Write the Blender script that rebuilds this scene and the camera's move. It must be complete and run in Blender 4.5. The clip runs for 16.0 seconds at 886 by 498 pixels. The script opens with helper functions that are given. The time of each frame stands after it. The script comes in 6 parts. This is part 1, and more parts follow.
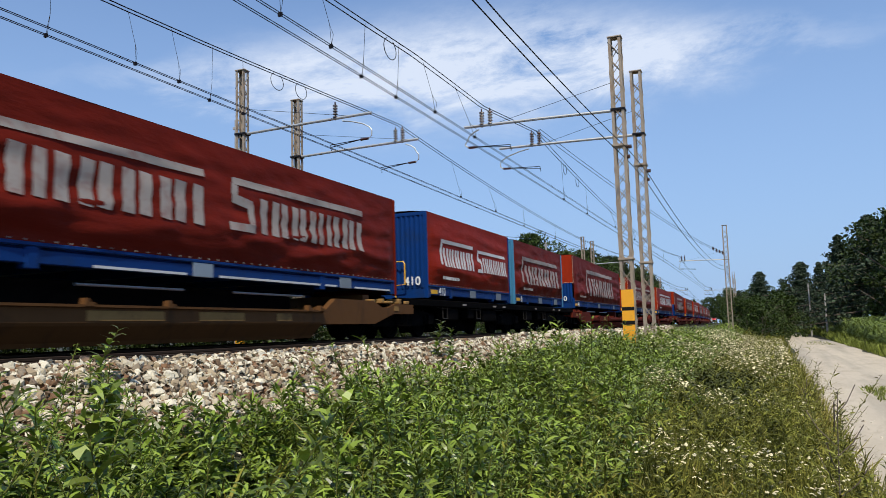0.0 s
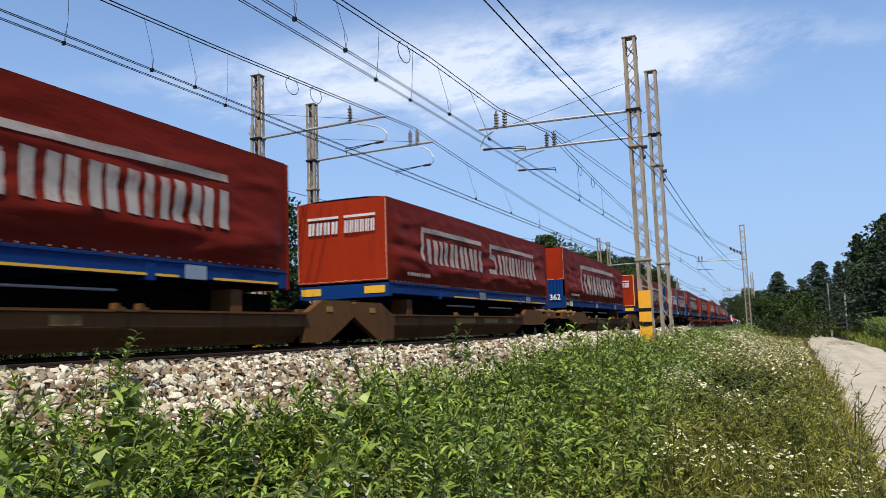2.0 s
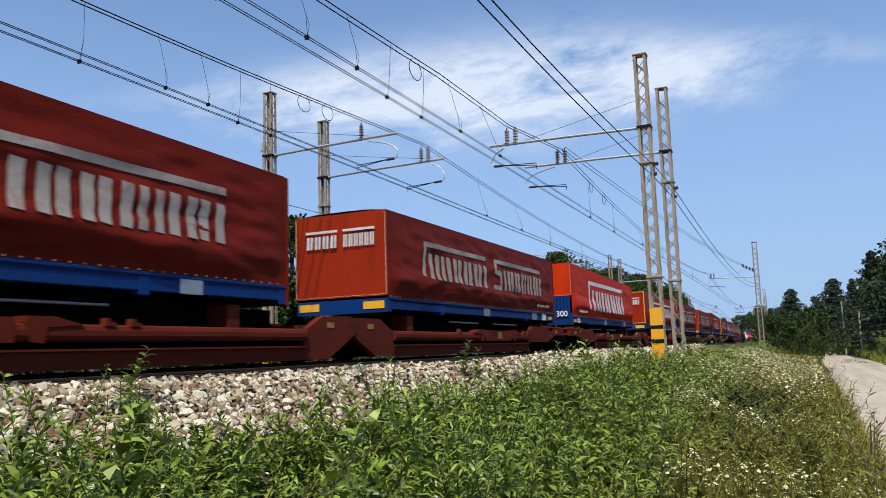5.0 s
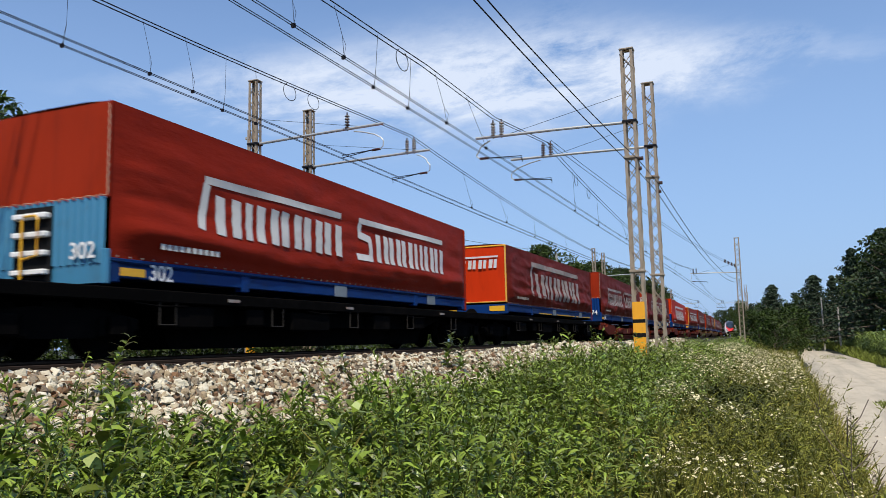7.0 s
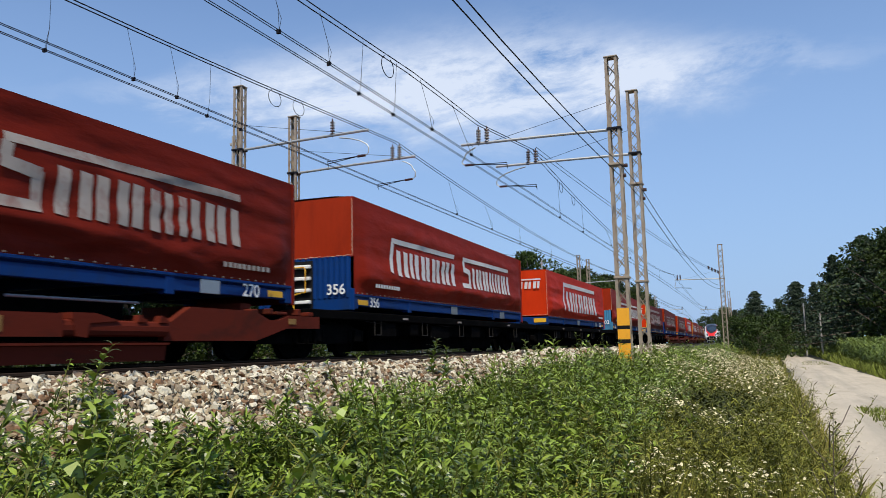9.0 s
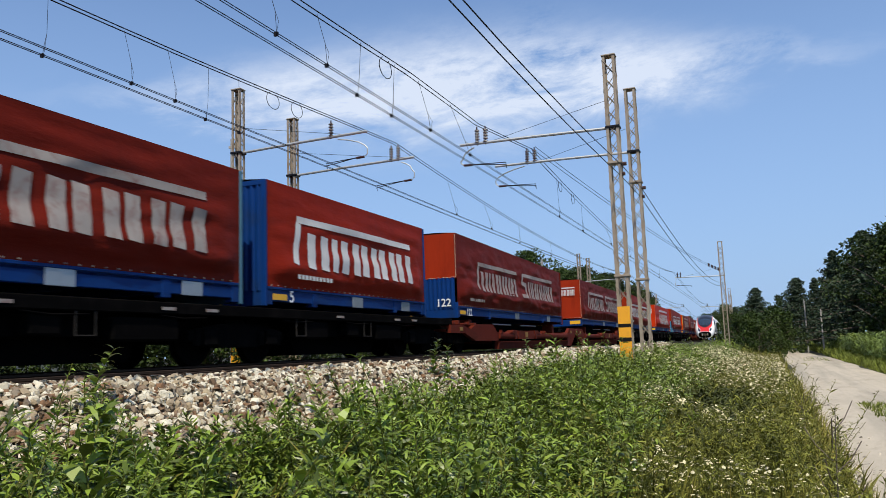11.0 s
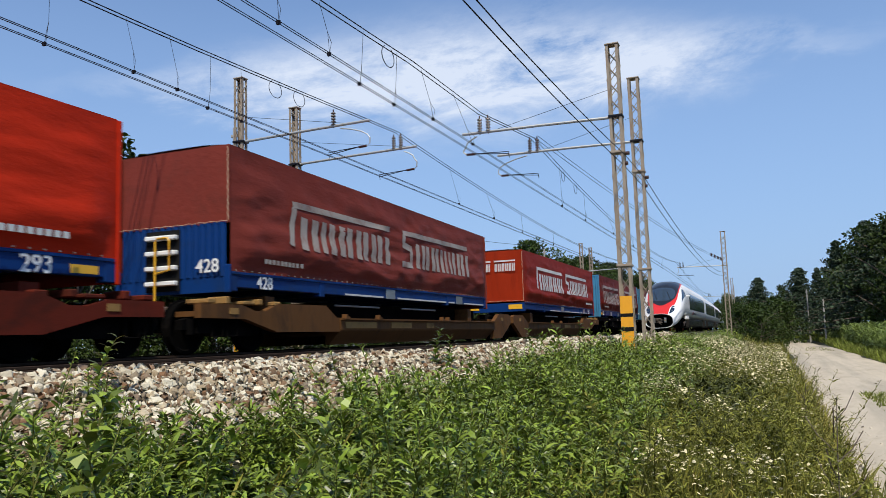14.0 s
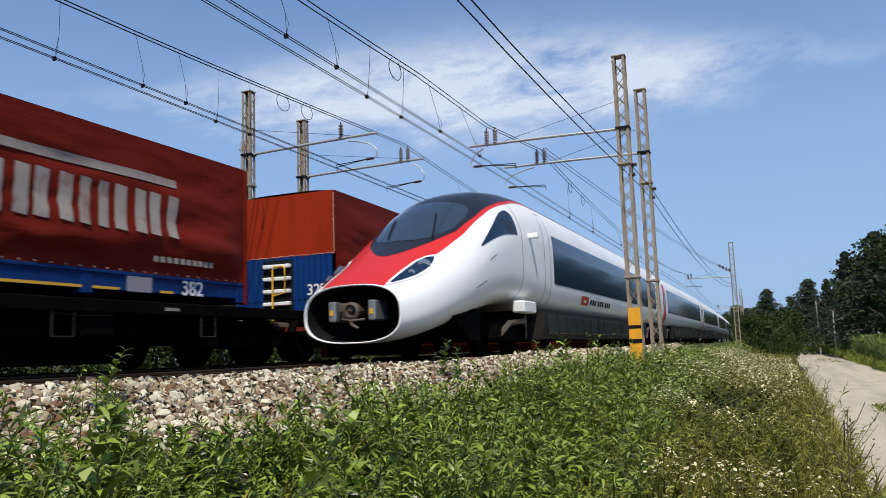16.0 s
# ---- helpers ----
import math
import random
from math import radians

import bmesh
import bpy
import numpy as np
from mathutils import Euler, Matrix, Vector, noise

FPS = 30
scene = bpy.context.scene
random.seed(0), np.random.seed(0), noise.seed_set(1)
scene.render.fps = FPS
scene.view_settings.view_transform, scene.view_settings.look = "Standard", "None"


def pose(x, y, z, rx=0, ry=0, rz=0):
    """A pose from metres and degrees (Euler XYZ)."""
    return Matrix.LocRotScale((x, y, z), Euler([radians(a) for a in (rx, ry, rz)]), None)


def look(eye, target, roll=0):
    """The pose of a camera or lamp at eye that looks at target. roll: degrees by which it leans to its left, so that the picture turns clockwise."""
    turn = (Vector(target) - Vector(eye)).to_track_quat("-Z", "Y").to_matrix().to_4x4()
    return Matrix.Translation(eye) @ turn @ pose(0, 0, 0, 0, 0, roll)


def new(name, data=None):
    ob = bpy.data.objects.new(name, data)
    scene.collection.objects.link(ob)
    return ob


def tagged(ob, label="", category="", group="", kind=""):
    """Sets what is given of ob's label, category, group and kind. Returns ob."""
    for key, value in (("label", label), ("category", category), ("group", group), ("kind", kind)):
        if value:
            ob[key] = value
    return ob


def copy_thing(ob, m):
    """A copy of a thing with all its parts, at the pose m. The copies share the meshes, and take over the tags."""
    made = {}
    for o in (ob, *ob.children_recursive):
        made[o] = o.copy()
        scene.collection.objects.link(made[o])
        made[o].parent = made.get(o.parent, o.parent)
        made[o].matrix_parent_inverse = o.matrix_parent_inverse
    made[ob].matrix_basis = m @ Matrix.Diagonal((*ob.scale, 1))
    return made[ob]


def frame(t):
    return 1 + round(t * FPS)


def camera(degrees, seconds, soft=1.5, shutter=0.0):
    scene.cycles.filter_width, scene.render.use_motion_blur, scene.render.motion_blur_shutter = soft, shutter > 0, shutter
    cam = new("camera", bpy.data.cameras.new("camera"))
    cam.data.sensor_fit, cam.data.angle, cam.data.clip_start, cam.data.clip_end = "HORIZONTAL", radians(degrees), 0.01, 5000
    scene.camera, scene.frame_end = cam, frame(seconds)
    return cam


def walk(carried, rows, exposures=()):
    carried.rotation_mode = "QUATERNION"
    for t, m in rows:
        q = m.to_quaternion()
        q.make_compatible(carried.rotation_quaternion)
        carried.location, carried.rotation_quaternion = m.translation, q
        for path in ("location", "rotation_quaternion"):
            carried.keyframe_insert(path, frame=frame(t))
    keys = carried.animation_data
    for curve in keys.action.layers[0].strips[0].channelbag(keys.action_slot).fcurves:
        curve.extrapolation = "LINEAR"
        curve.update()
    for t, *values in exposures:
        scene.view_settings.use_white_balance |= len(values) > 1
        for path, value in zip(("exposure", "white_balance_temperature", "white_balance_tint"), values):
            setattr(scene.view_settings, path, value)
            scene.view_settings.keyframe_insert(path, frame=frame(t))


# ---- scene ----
EYE = Vector((0.0, 0.0, 0.15))          # rail top is z = 0; the eye stands on the verge below the line


def aim(yaw, pitch, roll):
    """Camera pose at the eye: yaw to the left of the line's heading, pitch up, roll."""
    return (Matrix.Translation(EYE) @ Matrix.Rotation(radians(yaw), 4, "Z") @ Matrix.Rotation(radians(pitch), 4, "X")
            @ Matrix.Rotation(radians(roll), 4, "Y") @ Matrix.Rotation(radians(90), 4, "X"))


cam = camera(58.96, 16.0, soft=0.55, shutter=0.1)
PATH = [(0.0, 22.36, 5.95, 1.71), (0.5, 22.7, 5.85, 1.55), (1.0, 22.93, 5.55, 2.0), (1.5, 23.28, 5.78, 2.23), (2.0, 23.5, 6.16, 2.06), (2.5, 23.98, 6.46, 2.17), (3.0, 24.33, 7.01, 2.05), (3.5, 24.38, 7.65, 1.9), (4.0, 24.42, 7.67, 1.87), (6.5, 23.44, 6.76, 1.47), (7.0, 23.12, 6.75, 1.23), (7.5, 22.95, 6.92, 1.31), (8.0, 22.65, 7.04, 0.94), (8.5, 22.35, 7.12, 1.12), (9.0, 22.03, 7.2, 1.33), (11.5, 22.14, 7.18, 2.15), (12.0, 22.34, 7.08, 2.14), (12.5, 22.58, 6.92, 1.98), (13.0, 22.52, 6.67, 1.88), (13.5, 22.2, 6.66, 1.65), (14.0, 22.23, 6.46, 1.9), (14.5, 22.28, 6.3, 2.26), (15.0, 22.17, 6.51, 2.15), (15.5, 22.49, 6.95, 2.12), (16.0, 22.74, 7.35, 1.98)]
walk(cam, [(t, aim(a, b, c)) for t, a, b, c in PATH],
     [(0.0, -0.1), (1.5, -0.02), (3.0, 0.05), (3.5, 0.0), (4.0, -0.07), (6.5, -0.07), (9.0, -0.11), (12.5, -0.11), (14.5, -0.12), (16.0, -0.2)])

# ---- sky, sun, exposure ----
SUN_AZ, SUN_EL = 157.0, 56.0            # degrees clockwise from the line's heading, degrees up
world = bpy.data.worlds.new("sky")
scene.world = world
world.use_nodes = True


def node(tree, kind, **inputs):
    n = tree.nodes.new(kind)
    for key, value in inputs.items():
        n.inputs[key].default_value = value
    return n


def mix_node(tree, blend="MIX"):
    n = tree.nodes.new("ShaderNodeMix")
    n.data_type, n.blend_type = "RGBA", blend
    return n


def wire(tree, a, out, b, inp):
    tree.links.new(a.outputs[out], b.inputs[inp])


def math_node(tree, op, a, b=None, clamp=False):
    n = tree.nodes.new("ShaderNodeMath")
    n.operation, n.use_clamp = op, clamp
    for i, v in enumerate((a, b)):
        if v is None:
            continue
        if isinstance(v, (int, float)):
            n.inputs[i].default_value = v
        else:
            tree.links.new(v, n.inputs[i])
    return n.outputs[0]


def build_sky():
    tr = world.node_tree
    bg = tr.nodes["Background"]
    sky = tr.nodes.new("ShaderNodeTexSky")
    sky.sky_type, sky.sun_disc = "NISHITA", False
    sky.sun_elevation, sky.sun_rotation = radians(SUN_EL), radians(SUN_AZ)
    sky.air_density, sky.dust_density, sky.ozone_density, sky.altitude = 1.0, 0.1, 3.0, 200.0
    co = tr.nodes.new("ShaderNodeTexCoord")
    sep = tr.nodes.new("ShaderNodeSeparateXYZ")
    wire(tr, co, "Generated", sep, 0)
    flat = math_node(tr, "SQRT", math_node(tr, "SUBTRACT", 1.0, math_node(tr, "MULTIPLY", sep.outputs[2], sep.outputs[2])))
    el = math_node(tr, "ARCTAN2", sep.outputs[2], flat)
    az = math_node(tr, "ARCTAN2", math_node(tr, "MULTIPLY", sep.outputs[0], -1.0), sep.outputs[1])   # to the left of the heading
    # thin cirrus: a long streak, torn by two sizes of noise drawn out along it
    comb = tr.nodes.new("ShaderNodeCombineXYZ")
    tr.links.new(math_node(tr, "MULTIPLY", az, 5.0), comb.inputs[0])
    tr.links.new(math_node(tr, "MULTIPLY", math_node(tr, "ADD", el, math_node(tr, "MULTIPLY", az, 0.1)), 13.0), comb.inputs[1])
    n1 = node(tr, "ShaderNodeTexNoise", Scale=1.3, Detail=9.0, Roughness=0.62, Distortion=0.5)
    wire(tr, comb, 0, n1, "Vector")
    n2 = node(tr, "ShaderNodeTexNoise", Scale=5.0, Detail=8.0, Roughness=0.7)
    wire(tr, comb, 0, n2, "Vector")
    ridge = math_node(tr, "ADD", 0.33, math_node(tr, "MULTIPLY", math_node(tr, "POWER", math_node(tr, "SUBTRACT", az, 0.25), 2.0), -0.07))
    line = math_node(tr, "ADD", math_node(tr, "SUBTRACT", el, ridge), math_node(tr, "MULTIPLY", math_node(tr, "SUBTRACT", n1.outputs["Fac"], 0.5), 0.085))
    thick = math_node(tr, "MAXIMUM", 0.012, math_node(tr, "SUBTRACT", 0.058, math_node(tr, "MULTIPLY", math_node(tr, "POWER", math_node(tr, "SUBTRACT", az, 0.34), 2.0), 0.26)))
    band = math_node(tr, "POWER", 2.718, math_node(tr, "MULTIPLY", math_node(tr, "POWER", math_node(tr, "ABSOLUTE", math_node(tr, "DIVIDE", line, thick)), 2.6), -1.0))
    mid = math_node(tr, "DIVIDE", math_node(tr, "SUBTRACT", az, 0.35), 0.385)
    ends = math_node(tr, "POWER", 2.718, math_node(tr, "MULTIPLY", math_node(tr, "POWER", mid, 4.0), -1.0))
    tear = math_node(tr, "ADD", math_node(tr, "MULTIPLY", n1.outputs["Fac"], 2.6), math_node(tr, "MULTIPLY", n2.outputs["Fac"], 0.9))
    mask = math_node(tr, "MULTIPLY", math_node(tr, "MULTIPLY", math_node(tr, "SUBTRACT", tear, 1.22), 1.75), math_node(tr, "MULTIPLY", band, ends), True)
    mask = math_node(tr, "ADD", mask, math_node(tr, "MULTIPLY", math_node(tr, "SUBTRACT", n1.outputs["Fac"], 0.62), 0.1, True), True)
    mix = mix_node(tr)
    tr.links.new(math_node(tr, "MULTIPLY", mask, 0.9), mix.inputs[0])
    mix.inputs[7].default_value = (5.5, 5.8, 6.25, 1)
    haze = mix_node(tr)
    low = math_node(tr, "SUBTRACT", 1.0, math_node(tr, "DIVIDE", math_node(tr, "ABSOLUTE", el), 0.5), True)
    tr.links.new(math_node(tr, "MULTIPLY", math_node(tr, "POWER", low, 0.8), 0.95), haze.inputs[0])
    wire(tr, sky, 0, haze, 6)
    tr.links.new(haze.outputs[2], mix.inputs[6])
    haze.inputs[7].default_value = (2.2, 3.25, 4.85, 1)
    air = mix_node(tr, "MULTIPLY")
    air.inputs[0].default_value = 1.0
    tr.links.new(mix.outputs[2], air.inputs[6])
    air.inputs[7].default_value = (1.02, 1.07, 1.17, 1)
    tr.links.new(air.outputs[2], bg.inputs[0])
    bg.inputs[1].default_value = 0.145


build_sky()
sun = new("sun", bpy.data.lights.new("sun", "SUN"))
sun.data.energy, sun.data.angle, sun.data.color = 4.9, radians(0.53), (1.0, 0.93, 0.81)
_a, _e = radians(SUN_AZ), radians(SUN_EL)
sun.matrix_world = look((60 * math.sin(_a) * math.cos(_e), 60 * math.cos(_a) * math.cos(_e), 60 * math.sin(_e)), (0, 0, 0))

# ---- materials ----
MATS = {}


def mat(name, col, rough=0.7, metal=0.0, var=0.25, scale=6.0, bump=0.0, bscale=60.0, stain=None, stain_amt=0.35, island=0.0, random_amt=0.0,
        stretch=(1, 1, 1), translucent=0.0, spec=0.5, alpha_ior=None, coat=0.0):
    """Procedural surface: base colour broken by two sizes of noise, stains, fine relief."""
    if name in MATS:
        return MATS[name]
    m = bpy.data.materials.new(name)
    m.use_nodes = True
    tr = m.node_tree
    p = tr.nodes["Principled BSDF"]
    p.inputs["Roughness"].default_value, p.inputs["Metallic"].default_value = rough, metal
    p.inputs["Specular IOR Level"].default_value = spec
    p.inputs["Coat Weight"].default_value = coat
    co = tr.nodes.new("ShaderNodeTexCoord")
    mp = node(tr, "ShaderNodeMapping", Scale=stretch)
    wire(tr, co, "Object", mp, "Vector")
    big = node(tr, "ShaderNodeTexNoise", Scale=scale * 0.22, Detail=4.0, Roughness=0.6)
    fine = node(tr, "ShaderNodeTexNoise", Scale=scale * 3.0, Detail=6.0, Roughness=0.65)
    wire(tr, mp, 0, big, "Vector")
    wire(tr, mp, 0, fine, "Vector")
    both = math_node(tr, "ADD", math_node(tr, "MULTIPLY", big.outputs["Fac"], 0.6), math_node(tr, "MULTIPLY", fine.outputs["Fac"], 0.4))
    value = math_node(tr, "ADD", 1.0 - var * 1.0, math_node(tr, "MULTIPLY", both, var * 2.0))
    if island:
        geo = tr.nodes.new("ShaderNodeNewGeometry")
        value = math_node(tr, "MULTIPLY", value, math_node(tr, "ADD", 1.0 - island, math_node(tr, "MULTIPLY", geo.outputs["Random Per Island"], island * 2)))
    if random_amt:
        info = tr.nodes.new("ShaderNodeObjectInfo")
        value = math_node(tr, "MULTIPLY", value, math_node(tr, "ADD", 1.0 - random_amt, math_node(tr, "MULTIPLY", info.outputs["Random"], random_amt * 2)))
    mul = mix_node(tr, "MULTIPLY")
    mul.inputs[0].default_value = 1.0
    mul.inputs[6].default_value = (*col, 1)
    tr.links.new(value, mul.inputs[7])
    last = mul.outputs[2]
    if stain:
        sn = node(tr, "ShaderNodeTexNoise", Scale=scale * 0.5, Detail=8.0, Roughness=0.7, Distortion=0.6)
        wire(tr, mp, 0, sn, "Vector")
        cut = math_node(tr, "MULTIPLY", math_node(tr, "SUBTRACT", sn.outputs["Fac"], 0.5), 6.0, True)
        mx = mix_node(tr)
        tr.links.new(math_node(tr, "MULTIPLY", cut, stain_amt), mx.inputs[0])
        tr.links.new(last, mx.inputs[6])
        mx.inputs[7].default_value = (*stain, 1)
        last = mx.outputs[2]
    tr.links.new(last, p.inputs["Base Color"])
    if bump:
        bn = node(tr, "ShaderNodeTexNoise", Scale=bscale, Detail=5.0, Roughness=0.6)
        wire(tr, mp, 0, bn, "Vector")
        bp = node(tr, "ShaderNodeBump", Strength=bump, Distance=0.02)
        wire(tr, bn, "Fac", bp, "Height")
        wire(tr, bp, 0, p, "Normal")
    if translucent:
        tl = tr.nodes.new("ShaderNodeBsdfTranslucent")
        tr.links.new(last, tl.inputs[0])
        ms = tr.nodes.new("ShaderNodeMixShader")
        ms.inputs[0].default_value = translucent
        wire(tr, p, 0, ms, 1)
        wire(tr, tl, 0, ms, 2)
        tr.links.new(ms.outputs[0], tr.nodes["Material Output"].inputs[0])
    MATS[name] = m
    return m


def tarp_mat(name, col, dirt):
    return mat(name, col, rough=0.5, var=0.3, scale=2.2, bump=0.5, bscale=6.0, stain=dirt, stain_amt=0.42, stretch=(1, 0.45, 1.5), spec=0.05)


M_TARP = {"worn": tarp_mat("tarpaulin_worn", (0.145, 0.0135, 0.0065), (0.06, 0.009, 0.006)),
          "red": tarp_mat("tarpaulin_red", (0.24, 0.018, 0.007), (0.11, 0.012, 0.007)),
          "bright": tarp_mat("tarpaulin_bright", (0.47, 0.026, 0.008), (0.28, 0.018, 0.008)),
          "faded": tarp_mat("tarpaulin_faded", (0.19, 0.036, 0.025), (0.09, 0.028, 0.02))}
# tail-end sheets: curtain red made lighter, sun on these faces put into the colour
M_END = mat("tarpaulin_end_sunlit", (0.56, 0.036, 0.006), rough=0.5, var=0.2, scale=1.5, bump=0.25, bscale=8, stain=(0.26, 0.02, 0.007), stain_amt=0.5, stretch=(1, 1, 0.3), spec=0.05)
M_END_WORN = mat("tarpaulin_end_worn_sunlit", (0.3, 0.026, 0.007), rough=0.55, var=0.3, scale=2.0, bump=0.5, bscale=5, stain=(0.15, 0.015, 0.007), stain_amt=0.55, stretch=(1, 1, 0.3), spec=0.05)
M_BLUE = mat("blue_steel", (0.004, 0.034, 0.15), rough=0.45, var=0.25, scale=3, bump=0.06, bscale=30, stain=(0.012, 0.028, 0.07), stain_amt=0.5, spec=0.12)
M_CYAN = mat("pale_blue_steel", (0.045, 0.2, 0.34), rough=0.5, var=0.2, scale=3, bump=0.06, bscale=30, stain=(0.05, 0.12, 0.17), stain_amt=0.45)
M_SLATE = mat("slate_blue_steel", (0.05, 0.14, 0.2), rough=0.5, var=0.2, scale=3, bump=0.06, bscale=30, stain=(0.03, 0.07, 0.1), stain_amt=0.4)
M_LETTER = mat("white_lettering", (0.6, 0.58, 0.54), rough=0.55, var=0.2, scale=4, stain=(0.36, 0.33, 0.3), stain_amt=0.35)
M_LETTER_OLD = mat("grey_lettering", (0.32, 0.275, 0.235), rough=0.6, var=0.3, scale=6, stain=(0.22, 0.1, 0.08), stain_amt=0.8)
M_WHITE = mat("white_paint", (0.78, 0.78, 0.76), rough=0.4, var=0.1, scale=3)
M_YELLOW = mat("yellow_paint", (0.75, 0.4, 0.02), rough=0.45, var=0.15, scale=5)
M_PLATE = mat("grey_plate", (0.34, 0.36, 0.37), rough=0.35, metal=0.6, var=0.15, scale=4)
M_BROWN = mat("brown_wagon_paint", (0.115, 0.05, 0.015), spec=0.15, rough=0.7, var=0.35, scale=2.5, bump=0.12, bscale=25, stain=(0.045, 0.024, 0.012), stain_amt=0.8, stretch=(1, 1.6, 0.5))
M_OCHRE = mat("ochre_wagon_paint", (0.3, 0.17, 0.055), spec=0.15, rough=0.75, var=0.35, scale=4, bump=0.15, stain=(0.1, 0.05, 0.025), stain_amt=0.7)
M_RED = mat("oxide_red_wagon_paint", (0.115, 0.018, 0.009), spec=0.08, rough=0.7, var=0.35, scale=2.5, bump=0.12, bscale=25, stain=(0.055, 0.015, 0.009), stain_amt=0.75, stretch=(1, 0.5, 1.4))
# underframe soot, taken near black so the colour holds the shade beneath the train
M_BLACK = mat("underframe_soot_and_shade", (0.0035, 0.0032, 0.003), rough=0.9, var=0.4, scale=4, bump=0.1, stain=(0.01, 0.008, 0.007), stain_amt=0.5, spec=0.02)
M_STEEL = mat("worn_steel", (0.1, 0.075, 0.055), rough=0.6, metal=0.2, var=0.2, scale=6, stain=(0.12, 0.08, 0.06), stain_amt=0.5)
M_RAIL = mat("rusty_rail_steel", (0.035, 0.022, 0.014), rough=0.75, var=0.3, scale=6, stain=(0.06, 0.035, 0.02), stain_amt=0.5, spec=0.15)
# rubber black; also paints the shade in the coupler bay and ladder recess
M_RUBBER = mat("black_rubber_and_shade", (0.008, 0.008, 0.008), rough=0.8, var=0.2, spec=0.15)
M_GALV = mat("weathered_galvanised_steel", (0.31, 0.255, 0.19), rough=0.7, metal=0.1, var=0.3, scale=5, bump=0.05, stain=(0.2, 0.12, 0.065), stain_amt=0.65)
M_ARM = mat("grey_galvanised_tube", (0.42, 0.43, 0.42), rough=0.5, metal=0.4, var=0.2, scale=5)
M_WIRE = mat("dark_copper_wire", (0.014, 0.014, 0.018), rough=0.6, metal=0.0, var=0.2, spec=0.1)
M_INS = mat("brown_insulator_glaze", (0.06, 0.03, 0.025), rough=0.25, var=0.2)
M_TYELLOW = mat("warning_yellow", (0.8, 0.36, 0.015), rough=0.5, var=0.15, scale=4, stain=(0.4, 0.2, 0.03), stain_amt=0.3)
# dark glass; the blue of reflected sky is put into its base colour
M_GLASS = mat("dark_glass_with_sky_blue", (0.012, 0.028, 0.06), rough=0.1, var=0.2, spec=0.28)
M_SCREEN = mat("windscreen_glass", (0.03, 0.045, 0.06), rough=0.04, var=0.1, spec=0.9, coat=0.6)
M_TWHITE = mat("train_white_paint", (0.87, 0.87, 0.86), rough=0.4, var=0.06, scale=1.5, coat=0.08, stain=(0.7, 0.69, 0.66), stain_amt=0.25, stretch=(1, 0.4, 2))
M_TRED = mat("train_red_paint", (0.62, 0.022, 0.015), rough=0.4, var=0.08, scale=1.5, coat=0.08)
M_TBLACK = mat("train_black_paint", (0.016, 0.018, 0.021), rough=0.3, var=0.2, scale=2, coat=0.15, spec=0.3)
M_TGREY = mat("train_grey_skirt", (0.022, 0.02, 0.018), rough=0.6, var=0.3, scale=3, stain=(0.035, 0.03, 0.026), stain_amt=0.6, spec=0.1)
M_LAMP = mat("headlamp_glass", (0.3, 0.32, 0.34), rough=0.08, metal=0.6, var=0.2)


